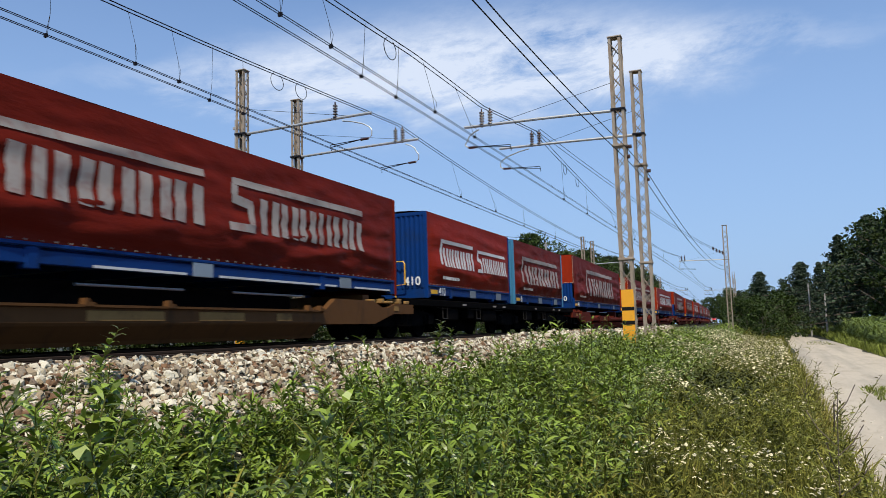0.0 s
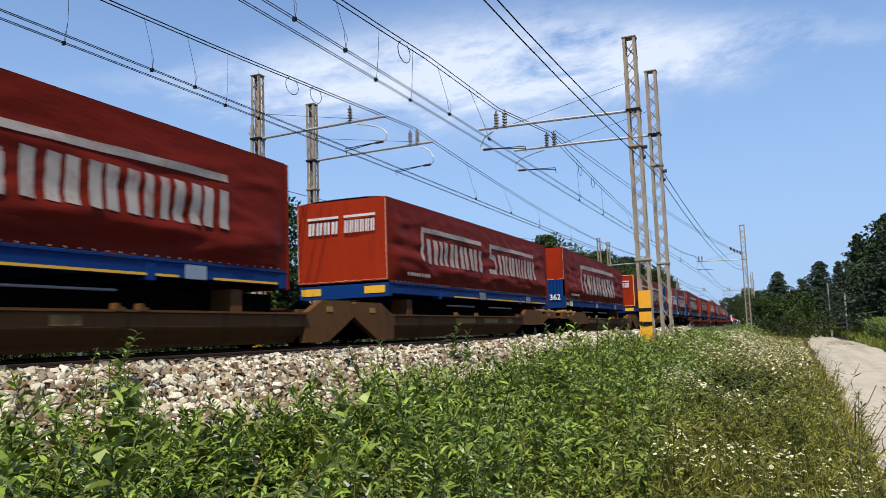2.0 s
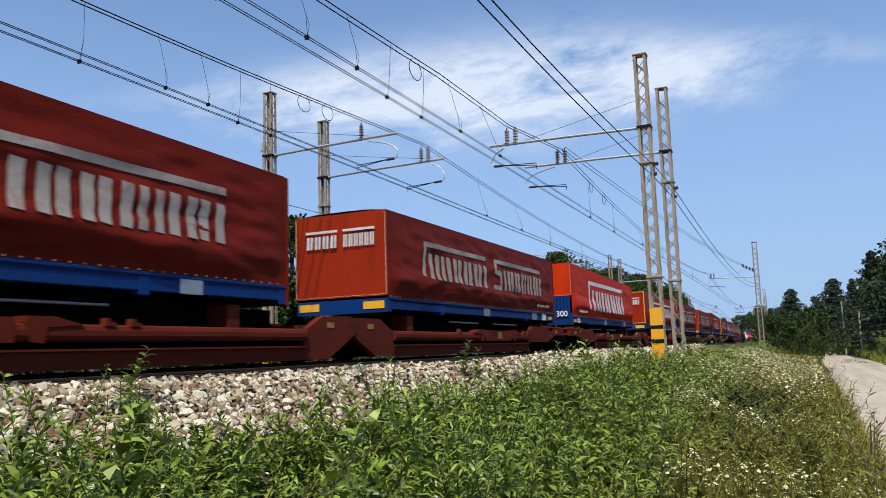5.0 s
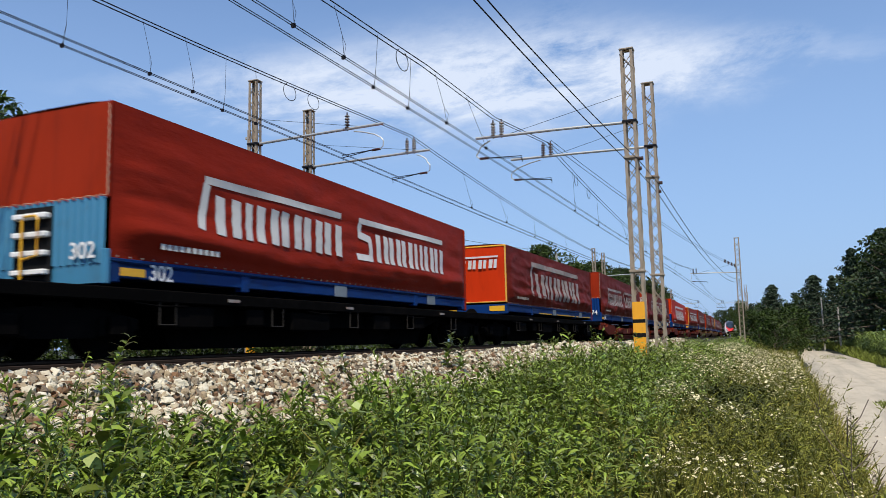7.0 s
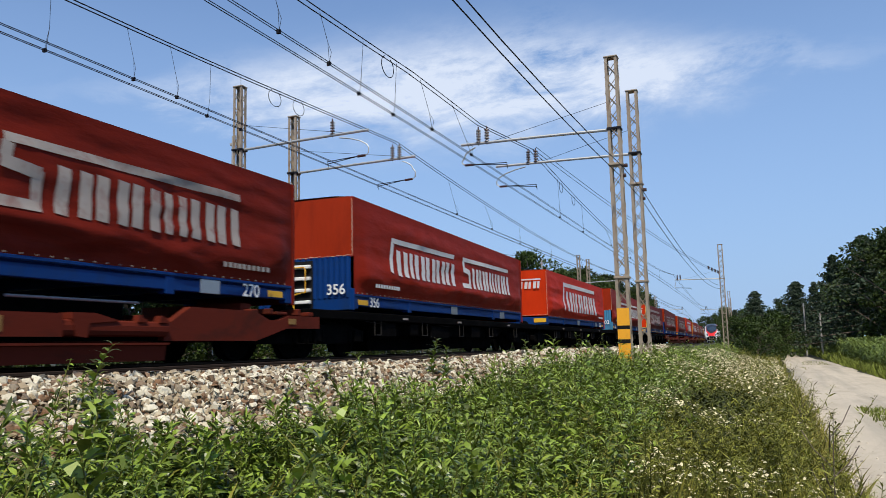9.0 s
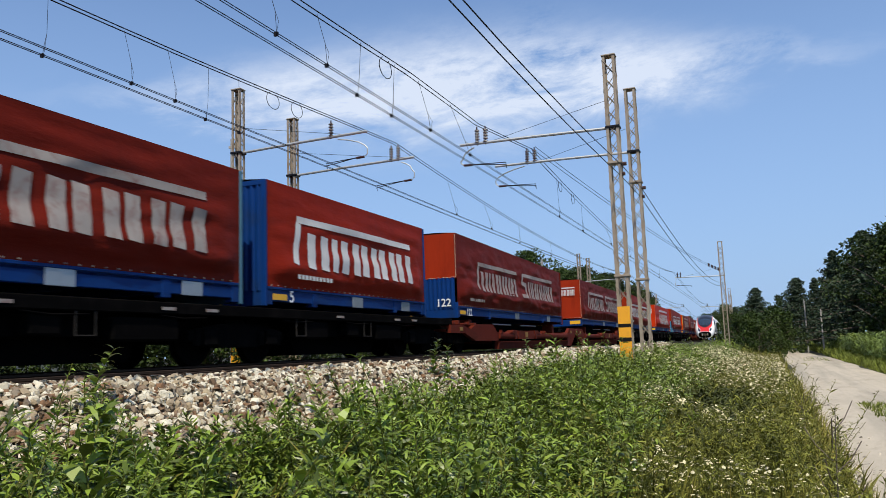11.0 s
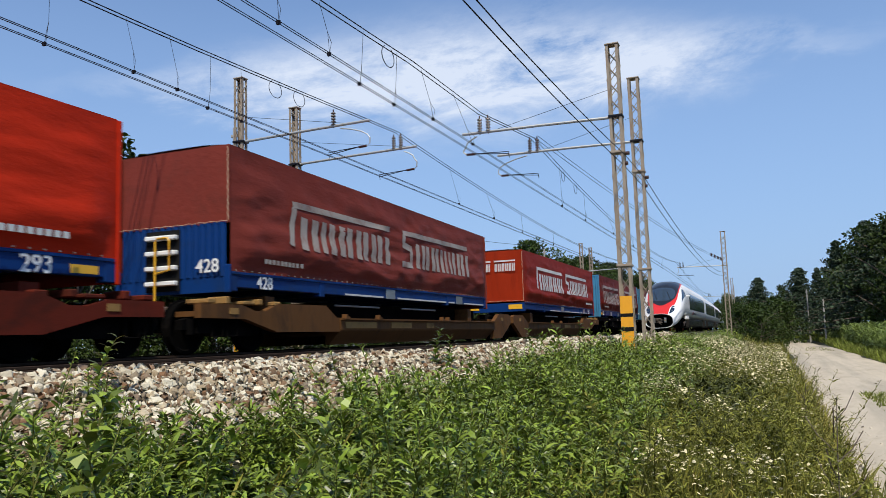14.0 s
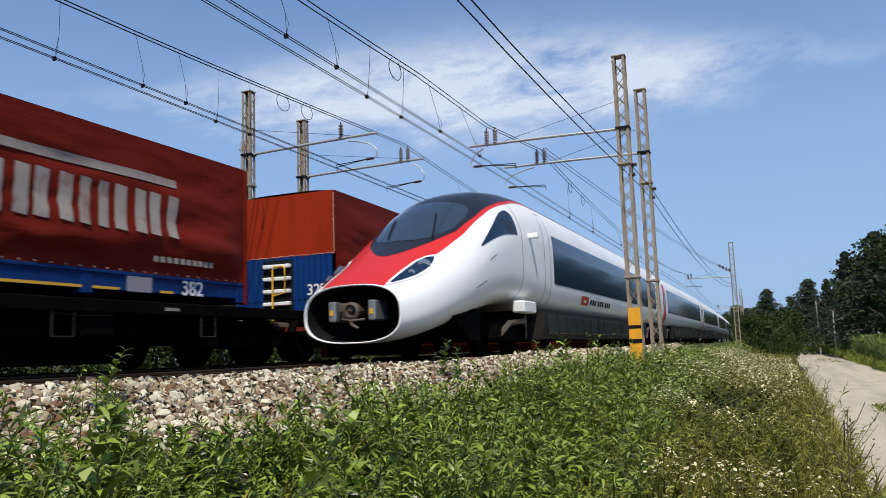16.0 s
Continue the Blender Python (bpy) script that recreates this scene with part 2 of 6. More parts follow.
# ---- mesh helpers ----
class Geo:
    """Collects vertices, faces and material slots of one mesh."""

    def __init__(self):
        self.v, self.f, self.m = [], [], []

    def face(self, pts, k=0):
        n = len(self.v)
        self.v += [tuple(p) for p in pts]
        self.f.append(tuple(range(n, n + len(pts))))
        self.m.append(k)

    def box(self, x0, x1, y0, y1, z0, z1, k=0, bev=0.0):
        n = len(self.v)
        if bev:
            b = bev
            ring = [(x0 + b, y0), (x1 - b, y0), (x1, y0 + b), (x1, y1 - b), (x1 - b, y1), (x0 + b, y1), (x0, y1 - b), (x0, y0 + b)]
            low = [(min(max(x, x0 + b), x1 - b), min(max(y, y0 + b), y1 - b)) for x, y in ring]
            lay = [[(x, y, z0) for x, y in low], [(x, y, z0 + b) for x, y in ring], [(x, y, z1 - b) for x, y in ring], [(x, y, z1) for x, y in low]]
            self.stack(lay, k)
            return
        self.v += [(x0, y0, z0), (x1, y0, z0), (x1, y1, z0), (x0, y1, z0), (x0, y0, z1), (x1, y0, z1), (x1, y1, z1), (x0, y1, z1)]
        self.f += [tuple(n + i for i in q) for q in ((3, 2, 1, 0), (4, 5, 6, 7), (0, 1, 5, 4), (1, 2, 6, 5), (2, 3, 7, 6), (3, 0, 4, 7))]
        self.m += [k] * 6

    def stack(self, rings, k=0, caps=True):
        """Skin between closed rings of equal length."""
        n, c = len(self.v), len(rings[0])
        for r in rings:
            self.v += [tuple(p) for p in r]
        for i in range(len(rings) - 1):
            for j in range(c):
                a, b = n + i * c + j, n + i * c + (j + 1) % c
                self.f.append((a, b, b + c, a + c))
                self.m.append(k)
        if caps:
            self.f.append(tuple(n + j for j in reversed(range(c))))
            self.f.append(tuple(n + (len(rings) - 1) * c + j for j in range(c)))
            self.m += [k, k]

    def sheet(self, grid, k=0):
        """A grid of points, rows of equal length."""
        n, c = len(self.v), len(grid[0])
        for r in grid:
            self.v += [tuple(p) for p in r]
        for i in range(len(grid) - 1):
            for j in range(c - 1):
                a = n + i * c + j
                self.f.append((a, a + 1, a + c + 1, a + c))
                self.m.append(k)

    def tube(self, pts, r, n=6, k=0, radii=None):
        pts = [Vector(p) for p in pts]
        rings = []
        for i, p in enumerate(pts):
            d = (pts[min(i + 1, len(pts) - 1)] - pts[max(i - 1, 0)]).normalized()
            up = Vector((0, 0, 1)) if abs(d.z) < 0.9 else Vector((1, 0, 0))
            a = d.cross(up).normalized()
            b = a.cross(d)
            q = radii[i] if radii else r
            rings.append([p + (a * math.cos(2 * math.pi * j / n) + b * math.sin(2 * math.pi * j / n)) * q for j in range(n)])
        self.stack(rings, k)

    def extrude(self, poly, axis, a, b, k=0):
        """A polygon of (u, v) carried along an axis: 0 gives (a, u, v), 1 gives (u, a, v), 2 gives (u, v, a)."""
        put = ((lambda u, v, w: (w, u, v)), (lambda u, v, w: (u, w, v)), (lambda u, v, w: (u, v, w)))[axis]
        self.stack([[put(u, v, a) for u, v in poly], [put(u, v, b) for u, v in poly]], k)

    def mesh(self, name, mats, smooth=False):
        me = bpy.data.meshes.new(name)
        me.from_pydata(self.v, [], self.f)
        for m in mats if isinstance(mats, (list, tuple)) else [mats]:
            me.materials.append(m)
        me.polygons.foreach_set("material_index", self.m)
        bm = bmesh.new()
        bm.from_mesh(me)
        bmesh.ops.recalc_face_normals(bm, faces=bm.faces)
        bm.to_mesh(me)
        bm.free()
        if smooth:
            me.polygons.foreach_set("use_smooth", [True] * len(me.polygons))
        me.update()
        return me


def part(name, geo, mats, parent=None, label="", smooth=False):
    ob = new(name, geo if isinstance(geo, bpy.types.Mesh) else geo.mesh(name, mats, smooth))
    if parent is not None:
        ob.parent = parent
    return tagged(ob, label)


def empty(name, label, category, group="", kind=""):
    ob = new(name)
    ob.empty_display_size = 0.3
    return tagged(ob, label, category, group, kind)


def digits(text, size, m, parent, name="number"):
    cu = bpy.data.curves.new(name, "FONT")
    cu.body, cu.size, cu.extrude, cu.align_x = text, size, 0.003, "LEFT"
    cu.offset = size * 0.012
    cu.materials.append(m)
    ob = new(name, cu)
    ob.parent = parent
    return ob


def tri_mesh(name, verts, tris, m, smooth=False):
    verts, tris = np.asarray(verts, np.float32), np.asarray(tris, np.int32)
    me = bpy.data.meshes.new(name)
    me.vertices.add(len(verts))
    me.vertices.foreach_set("co", verts.ravel())
    me.loops.add(tris.size)
    me.loops.foreach_set("vertex_index", tris.ravel())
    me.polygons.add(len(tris))
    me.polygons.foreach_set("loop_start", np.arange(0, tris.size, 3, dtype=np.int32))
    me.polygons.foreach_set("use_smooth", np.full(len(tris), smooth))
    me.update(calc_edges=True)
    me.materials.append(m)
    return me


# ---- the line: two tracks that bend gently to the left ----
NEAR, FAR, BEND = -6.2, -9.97, 2.5e-4


def line_x(x0, s):
    return x0 - 0.5 * BEND * s * abs(s)


def on_line(x0, s, z=0.0):
    """Pose on a track at the distance s, heading along it."""
    return Matrix.Translation((line_x(x0, s), s, z)) @ Matrix.Rotation(BEND * abs(s), 4, "Z")


def rolled(t):
    """How far the goods train has run at t seconds; it slows a little."""
    return 24.1 * t - 0.165 * t * t


def express(t):
    """Where the nose of the express is at t seconds."""
    return 11.0 + 21.1 * (16.0 - t)

# ---- ground ----
# soil darkened so its colour gives the shade in gaps of the growth
M_SOIL = mat("grassy_soil_gap_shade", (0.028, 0.03, 0.012), rough=0.95, var=0.5, scale=2.5, bump=0.6, bscale=12, stain=(0.055, 0.046, 0.022), stain_amt=0.5)
M_PATH = mat("pale_gravel_path", (0.5, 0.43, 0.32), rough=0.95, var=0.38, scale=2.2, bump=0.6, bscale=38, stain=(0.31, 0.26, 0.19), stain_amt=0.65, stretch=(1, 0.35, 1))


def path_tracks():
    """Long faint bands of packed and loose dust along the path."""
    tr = M_PATH.node_tree
    p = tr.nodes["Principled BSDF"]
    last = p.inputs["Base Color"].links[0].from_socket
    co = tr.nodes.new("ShaderNodeTexCoord")
    mp = node(tr, "ShaderNodeMapping", Scale=(1.5, 0.05, 1.0))
    wire(tr, co, "Object", mp, "Vector")
    nz = node(tr, "ShaderNodeTexNoise", Scale=1.0, Detail=5.0, Roughness=0.6)
    wire(tr, mp, 0, nz, "Vector")
    mx = mix_node(tr)
    tr.links.new(math_node(tr, "MULTIPLY", math_node(tr, "SUBTRACT", nz.outputs["Fac"], 0.46), 4.0, True), mx.inputs[0])
    tr.links.new(last, mx.inputs[6])
    mx.inputs[7].default_value = (0.33, 0.29, 0.22, 1)
    tr.links.new(mx.outputs[2], p.inputs["Base Color"])


path_tracks()


def stone_mat():
    """Crushed stone, each piece of its own tint: chalky, beige, grey, rusty."""
    m = mat("ballast_stone", (0.9, 0.9, 0.9), rough=0.92, var=0.3, scale=9, bump=0.5, bscale=55)
    tr = m.node_tree
    p = tr.nodes["Principled BSDF"]
    base = p.inputs["Base Color"].links[0].from_socket
    geo = tr.nodes.new("ShaderNodeNewGeometry")
    ramp = tr.nodes.new("ShaderNodeValToRGB")
    ramp.color_ramp.interpolation = "LINEAR"
    el = ramp.color_ramp.elements
    el[0].position, el[0].color = 0.0, (0.11, 0.075, 0.042, 1)
    el[1].position, el[1].color = 1.0, (0.8, 0.72, 0.54, 1)
    for pos, col in ((0.12, (0.25, 0.13, 0.06)), (0.28, (0.26, 0.21, 0.145)), (0.45, (0.4, 0.3, 0.175)), (0.62, (0.55, 0.48, 0.34)), (0.82, (0.74, 0.67, 0.5))):
        e = el.new(pos)
        e.color = (*col, 1)
    wire(tr, geo, "Random Per Island", ramp, 0)
    mul = mix_node(tr, "MULTIPLY")
    mul.inputs[0].default_value = 1.0
    tr.links.new(base, mul.inputs[6])
    wire(tr, ramp, 0, mul, 7)
    tr.links.new(mul.outputs[2], p.inputs["Base Color"])
    return m


M_STONE = stone_mat()
M_GRIT = mat("pale_grit", (0.46, 0.4, 0.31), rough=0.95, var=0.25, scale=8, island=0.45)
# far darker than the stones: gap shade put into the bed's colour
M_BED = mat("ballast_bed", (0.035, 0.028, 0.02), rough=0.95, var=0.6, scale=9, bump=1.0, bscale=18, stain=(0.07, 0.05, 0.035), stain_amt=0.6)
M_CONC = mat("concrete_sleeper", (0.36, 0.34, 0.31), rough=0.9, var=0.25, scale=6, bump=0.15)


def ground_z(x, y):
    """Height of the soil: field and path low, the bank up to the line, a ditch's dip behind it."""
    pts = ((-2000, -1.2), (-60, -1.2), (-20, -0.9), (-16.5, -0.55), (-14.2, -0.5), (-13.0, -0.45), (-3.6, -0.42), (-2.6, -0.72), (-1.2, -1.2), (0.2, -1.45), (0.9, -1.5), (5.0, -1.5), (2000, -1.5))
    shift = line_x(0, y) if 0 < y < 400 else (line_x(0, 400) if y >= 400 else 0.0)
    xs = x - shift if x < 0.5 else x
    for (a, za), (b, zb) in zip(pts, pts[1:]):
        if a <= xs <= b:
            return za + (zb - za) * (xs - a) / (b - a)
    return -1.5


def build_ground():
    xs = [-2000, -900, -300, -120, -60, -40, -28, -20, -16.5, -15, -14.2, -13, -11, -8, -5, -4.2, -3.6, -3.1, -2.6, -2.1, -1.6, -1.2, -0.8, -0.4, 0, 0.4, 0.8, 1.4, 2, 3, 4, 5, 6, 8, 11, 15, 22, 40, 80, 200, 600, 2000]
    ys = [-60, -20, -8, -3] + [0.6 * i for i in range(0, 60)] + [36 + 3 * i for i in range(40)] + [160, 180, 210, 250, 300, 360, 420, 600, 1200, 3000]
    g = Geo()
    rows = []
    for y in ys:
        row = []
        for x in xs:
            sx = x + (line_x(0, min(max(y, 0), 400)) if -60 < x < -0.5 else 0.0)
            z = ground_z(sx, y) + (0.09 * noise.noise((sx * 0.9, y * 0.6, 3.1)) if -3.3 < x < 0.3 or x > 5 else 0.0)
            row.append((sx, y, z))
        rows.append(row)
    g.sheet(rows)
    ob = part("ground", g, M_SOIL, smooth=True)
    tagged(ob, "grassy earth with a bank up to the railway", "ground", kind="structure")
    # the track path beside the bank
    g = Geo()
    rows = []
    for i in range(70):
        y = -6 + i * 2.2
        drift = 0.006 * max(y, 0)
        l = 0.62 + drift + 0.16 * noise.noise((y * 0.35, 1.7, 0)) - (0.02 * (y - 95) if y > 95 else 0)
        r = 4.35 + 0.4 * drift + 0.3 * noise.noise((y * 0.22, 9.2, 0)) - (0.04 * (y - 60) if y > 60 else 0)
        n = 12
        rows.append([(l + (r - l) * j / n, y, -1.5 + 0.035 + 0.045 * math.sin(math.pi * j / n) + 0.025 * noise.noise((j * 0.7, y * 0.3, 5)) - (0.09 if j in (0, n) else 0)) for j in range(n + 1)])
    g.sheet(rows)
    tagged(part("path", g, M_PATH, smooth=True), "pale dusty gravel path along the bank", "path", kind="structure")
    # ballast bed under both tracks, its dark colour standing for shade between the stones
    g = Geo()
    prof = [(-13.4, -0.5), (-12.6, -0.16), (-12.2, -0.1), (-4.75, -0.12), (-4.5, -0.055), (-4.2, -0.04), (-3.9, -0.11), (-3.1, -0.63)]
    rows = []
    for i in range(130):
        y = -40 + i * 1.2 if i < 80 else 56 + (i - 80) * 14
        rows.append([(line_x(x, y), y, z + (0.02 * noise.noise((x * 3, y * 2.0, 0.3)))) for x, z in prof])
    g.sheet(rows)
    tagged(part("ballast_bed", g, M_BED), "bed of crushed stone under two tracks, coloured dark for the shade in its gaps", "track bed", kind="structure")


build_ground()


def build_stones():
    """Loose ballast on the shoulder: rough little blocks, one mesh."""
    rng = np.random.default_rng(5)
    k = 0.7
    base = np.array([(-k, -k, -k), (k, -k, -k), (k, k, -k), (-k, k, -k), (-k, -k, k), (k, -k, k), (k, k, k), (-k, k, k), (0, 0, 1), (1, 0, 0), (0, 1, 0), (-1, 0, 0), (0, -1, 0)], float)
    quads = [((4, 5), 8), ((5, 6), 8), ((6, 7), 8), ((7, 4), 8), ((1, 2), 9), ((2, 6), 9), ((6, 5), 9), ((5, 1), 9), ((2, 3), 10), ((3, 7), 10), ((7, 6), 10), ((6, 2), 10),
             ((3, 0), 11), ((0, 4), 11), ((4, 7), 11), ((7, 3), 11), ((0, 1), 12), ((1, 5), 12), ((5, 4), 12), ((4, 0), 12)]
    tri = np.array([(a, b, c) for (a, b), c in quads])
    sets = []

    def heap_up(x, y, z, size, sunk):
        count = len(x)
        scl = rng.uniform(0.65, 1.35, (count, 3)) * size[:, None]
        scl[:, 2] *= 0.8
        ang = rng.uniform(0, 6.283, (count, 3))
        v = base[None] * (1 + rng.uniform(-0.3, 0.3, (count, 13, 3)))
        v = v * scl[:, None, :]
        for a, (p, q) in zip(range(3), ((1, 2), (0, 2), (0, 1))):
            c, s = np.cos(ang[:, a])[:, None], np.sin(ang[:, a])[:, None]
            vp, vq = v[:, :, p].copy(), v[:, :, q].copy()
            v[:, :, p], v[:, :, q] = c * vp - s * vq, s * vp + c * vq
        return v + np.stack([x, y, z + size * rng.uniform(sunk, 1.0, count)], 1)[:, None, :]

    def whole(sets):
        v = np.concatenate(sets)
        t = tri[None] + (np.arange(len(v)) * 13)[:, None, None]
        return v.reshape(-1, 3), t.reshape(-1, 3)

    for lo, hi, count, size in ((-8, 0.3, 8000, 0.03), (0.3, 6, 15000, 0.0235), (6, 14, 17000, 0.0225), (14, 40, 15000, 0.041)):
        y = rng.uniform(lo, hi, count)
        x = -4.95 + rng.uniform(0, 1, count) * 1.95
        z = np.interp(x, (-4.95, -4.75, -4.5, -4.2, -3.9, -3.1), (-0.12, -0.11, -0.045, -0.03, -0.105, -0.61))
        heap = np.array([0.035 * noise.noise((a * 1.3, b * 0.8, 2.0)) for a, b in zip(x, y)])
        sets.append(heap_up(x - 0.5 * BEND * y * y, y, z + heap, size * rng.uniform(0.5, 1.0, count) * rng.uniform(0.8, 1.7, count), 0.0))
    tagged(new("ballast_stones", tri_mesh("ballast_stones", *whole(sets), M_STONE)), "loose pale and rusty ballast stones on the shoulder", "ballast", kind="stuff")
    # coarse gravel washed to the path's edge
    n = 5200
    y = 3 + 27 * rng.uniform(0, 1, n) ** 1.4
    x = 0.66 + 0.006 * y + np.abs(rng.normal(0, 0.38, n)) * rng.uniform(0.2, 1, n)
    grit = heap_up(x, y, np.full(n, -1.475), rng.uniform(0.006, 0.024, n), -0.3)
    tagged(new("path_gravel", tri_mesh("path_gravel", *whole([grit]), M_GRIT)), "pale loose gravel along the edge of the path", "gravel", kind="stuff")


build_stones()


def build_track(x0, name):
    thing = empty(name, "steel rails on concrete sleepers in ballast", "railway track", kind="structure")
    prof = [(-0.07, -0.16), (0.07, -0.16), (0.07, -0.145), (0.012, -0.12), (0.012, -0.045), (0.035, -0.03), (0.035, -0.004), (0.028, 0.0), (-0.028, 0.0), (-0.035, -0.004), (-0.035, -0.03), (-0.012, -0.045), (-0.012, -0.12), (-0.07, -0.145)]
    ys = [-40 + 4 * i for i in range(30)] + [80 + 14 * i for i in range(50)]
    for side in (-0.7525, 0.7525):
        g = Geo()
        g.stack([[(line_x(x0 + side, y) + u, y, v) for u, v in prof] for y in ys])
        part("rail", g, M_RAIL, thing)
    one = Geo()
    one.extrude([(-0.14, -0.3), (0.14, -0.3), (0.11, -0.165), (-0.11, -0.165)], 0, -1.2, 1.2)
    me = one.mesh("sleeper", M_CONC)
    for i in range(110):
        y = -10 + 0.6 * i
        ob = new("sleeper", me)
        ob.parent, ob.location = thing, (line_x(x0, y), y, 0.02)
    return thing


build_track(NEAR, "track_near")
build_track(FAR, "track_far")


def slab():
    g = Geo()
    g.box(-0.16, 0.16, 0, 1.5, 0, 0.05, bev=0.01)
    ob = part("cover_slab", g, M_CONC)
    ob.matrix_world = pose(-4.42, 7.0, -0.035, 0, 0, 4)
    tagged(ob, "pale concrete slab lying on the ballast", "slab")


slab()

# ---- overhead line ----


def lattice_mast(x, y, height, half=0.17, label="weathered steel lattice mast of the overhead line"):
    thing = empty("catenary_mast", label, "mast", "overhead line masts")
    z0 = -0.55
    for sx in (-1, 1):
        for sy in (-1, 1):
            g = Geo()
            a, b = half * sx, half * sy * 0.8
            t = 0.022
            g.stack([[(a, b, z), (a - sx * 0.07, b, z), (a - sx * 0.07, b - sy * t, z), (a - sx * t, b - sy * t, z), (a - sx * t, b - sy * 0.07, z), (a, b - sy * 0.07, z)] for z in (z0, height)])
            part("upright", g, M_GALV, thing)
    g = Geo()
    step = 0.42
    n = int((height - z0) / step)
    h8 = half * 0.8
    for i in range(n):
        za, zb = z0 + i * step, z0 + (i + 1) * step
        f = 1 if i % 2 else -1
        for s in (-1, 1):
            for pa, pb in (((-half * f, h8 * s, za), (half * f, h8 * s, zb)), ((half * f, h8 * s * 0.96, za), (-half * f, h8 * s * 0.96, zb)), ((half * s, -h8 * f, za), (half * s, h8 * f, zb))):
                g = Geo()
                g.tube([pa, pb], 0.0105, 4)
                part("lacing_bar", g, M_GALV, thing)
    g = Geo()
    g.box(-half - 0.02, half + 0.02, -h8 - 0.02, h8 + 0.02, height - 0.04, height, bev=0.01)
    part("cap", g, M_GALV, thing)
    for z in (height - 2.9, height - 5.8):
        g = Geo()
        g.box(-half - 0.03, half + 0.03, -h8 - 0.03, h8 + 0.03, z, z + 0.06, bev=0.01)
        part("band", g, M_GALV, thing)

    thing.location = (x, y, 0)
    return thing


def insulator(g, x, y, z, up=0.5, k=0):
    for i in range(5):
        zz = z + 0.06 + i * (up - 0.12) / 5
        ring = lambda r, h: [(x + r * math.cos(a * 0.785), y + r * math.sin(a * 0.785), h) for a in range(8)]
        g.stack([ring(0.03, zz), ring(0.075, zz + 0.02), ring(0.07, zz + 0.035), ring(0.03, zz + 0.06)], k)
    g.tube([(x, y, z), (x, y, z + up)], 0.02, 6, k)


def cantilever(mx, my, z, reach, wire_x, side, twin, drop):
    """Tube bracket across the track: its tube, stay, insulators and the steady arm."""
    thing = empty("bracket_arm", "grey tube bracket with brown insulators", "bracket", "overhead brackets")
    end = mx + side * reach
    rise = 0.05
    g = Geo()
    g.tube([(mx + side * 0.12, my, z), (mx + side * reach * 0.5, my, z + rise), (end, my, z + rise * 1.6)], 0.04, 8)
    part("tube", g, M_ARM, thing)
    g = Geo()
    g.tube([(mx + side * 0.1, my, z + 0.75), (wire_x + 0.35, my, z + 0.1)], 0.006, 4)
    part("stay", g, M_WIRE, thing)
    g = Geo()
    g.box(mx - 0.18, mx + 0.18, my - 0.155, my + 0.155, z - 0.03, z + 0.03, bev=0.008)
    part("clamp", g, M_WIRE, thing)
    for dx in ((-0.12, 0.12) if twin else (0.0,)):
        g = Geo()
        insulator(g, wire_x + dx, my, z + 0.02, 0.52)
        part("insulator", g, M_INS, thing)
    g = Geo()
    out = end
    near = wire_x + side * 0.22
    arc = [(near, my, z - 0.03), (near + (out - near) * 0.35, my, z - 0.09), (near + (out - near) * 0.7, my, z - 0.19), (out - side * 0.08, my, z - 0.3),
           (out, my, z - 0.4), (out - side * 0.01, my, z - drop + 0.07), (out - side * 0.1, my, z - drop)]
    g.tube(arc, 0.018, 6)
    part("drop_tube", g, M_ARM, thing)
    g = Geo()
    g.tube([arc[-1], (out - side * 0.35, my, z - drop - 0.01)], 0.035, 6)
    part("arm_insulator", g, M_INS, thing)
    for dz in (0.0, 0.05):
        g = Geo()
        g.tube([(out - side * 0.3, my, z - drop), (out - side * 1.3, my + dz, z - drop - 0.05 - dz), (out - side * 1.3, my + dz, z - drop - 0.15 - dz)], 0.012, 6)
        part("steady_arm", g, M_WIRE, thing)
    return thing


R_X = -3.21
RM = [(R_X, 19.9, 7.45), (R_X, 23.4, 7.6), (-2.95, 69.0, 8.1), (-4.9, 135.0, 8.1), (-5.6, 158.0, 8.1), (-9.0, 215.0, 8.1)]
LM = [(-13.9, 18.6, 7.98), (-13.9, 21.5, 7.85), (-14.7, 68.0, 8.0), (-14.7, 72.0, 8.0), (-16.5, 135.0, 8.0)]
for x, y, h in RM:
    lattice_mast(x, y, h + 0.12, 0.16 if y < 60 else 0.2)
for x, y, h in LM:
    lattice_mast(x, y, h, 0.15)
cantilever(R_X, 19.9, 5.64, 4.22, -6.8, -1, True, 0.5)
cantilever(R_X, 23.4, 5.78, 4.36, -6.38, -1, True, 0.58)
cantilever(-2.95, 69.0, 5.35, 3.8, -6.4, -1, True, 0.6)
cantilever(-4.9, 135.0, 5.35, 4.6, -8.5, -1, True, 0.6)
cantilever(-13.9, 18.6, 6.04, 4.26, -10.77, 1, False, 0.62)
cantilever(-13.9, 21.5, 5.93, 4.35, -10.2, 1, True, 0.62)
cantilever(-14.7, 68.0, 5.5, 4.3, -10.6, 1, True, 0.62)
cantilever(-16.5, 135.0, 5.5, 4.3, -12.3, 1, True, 0.62)


def marker_plate(mx, my):
    thing = empty("mast_marker", "yellow warning board with black bands on the mast", "sign")
    zs = [(-0.35, 0.16, 0), (0.16, 0.26, 1), (0.26, 0.51, 0), (0.51, 0.6, 1), (0.6, 1.03, 0)]
    for z0, z1, k in zs:
        g = Geo()
        g.box(-0.15, 0.15, -0.012, 0.012, z0, z1)
        part("band" if k else "field", g, M_RUBBER if k else M_TYELLOW, thing)
    thing.location = (mx, my, 0)


marker_plate(R_X, 19.9 - 0.165)
marker_plate(-13.9, 18.6 - 0.15)


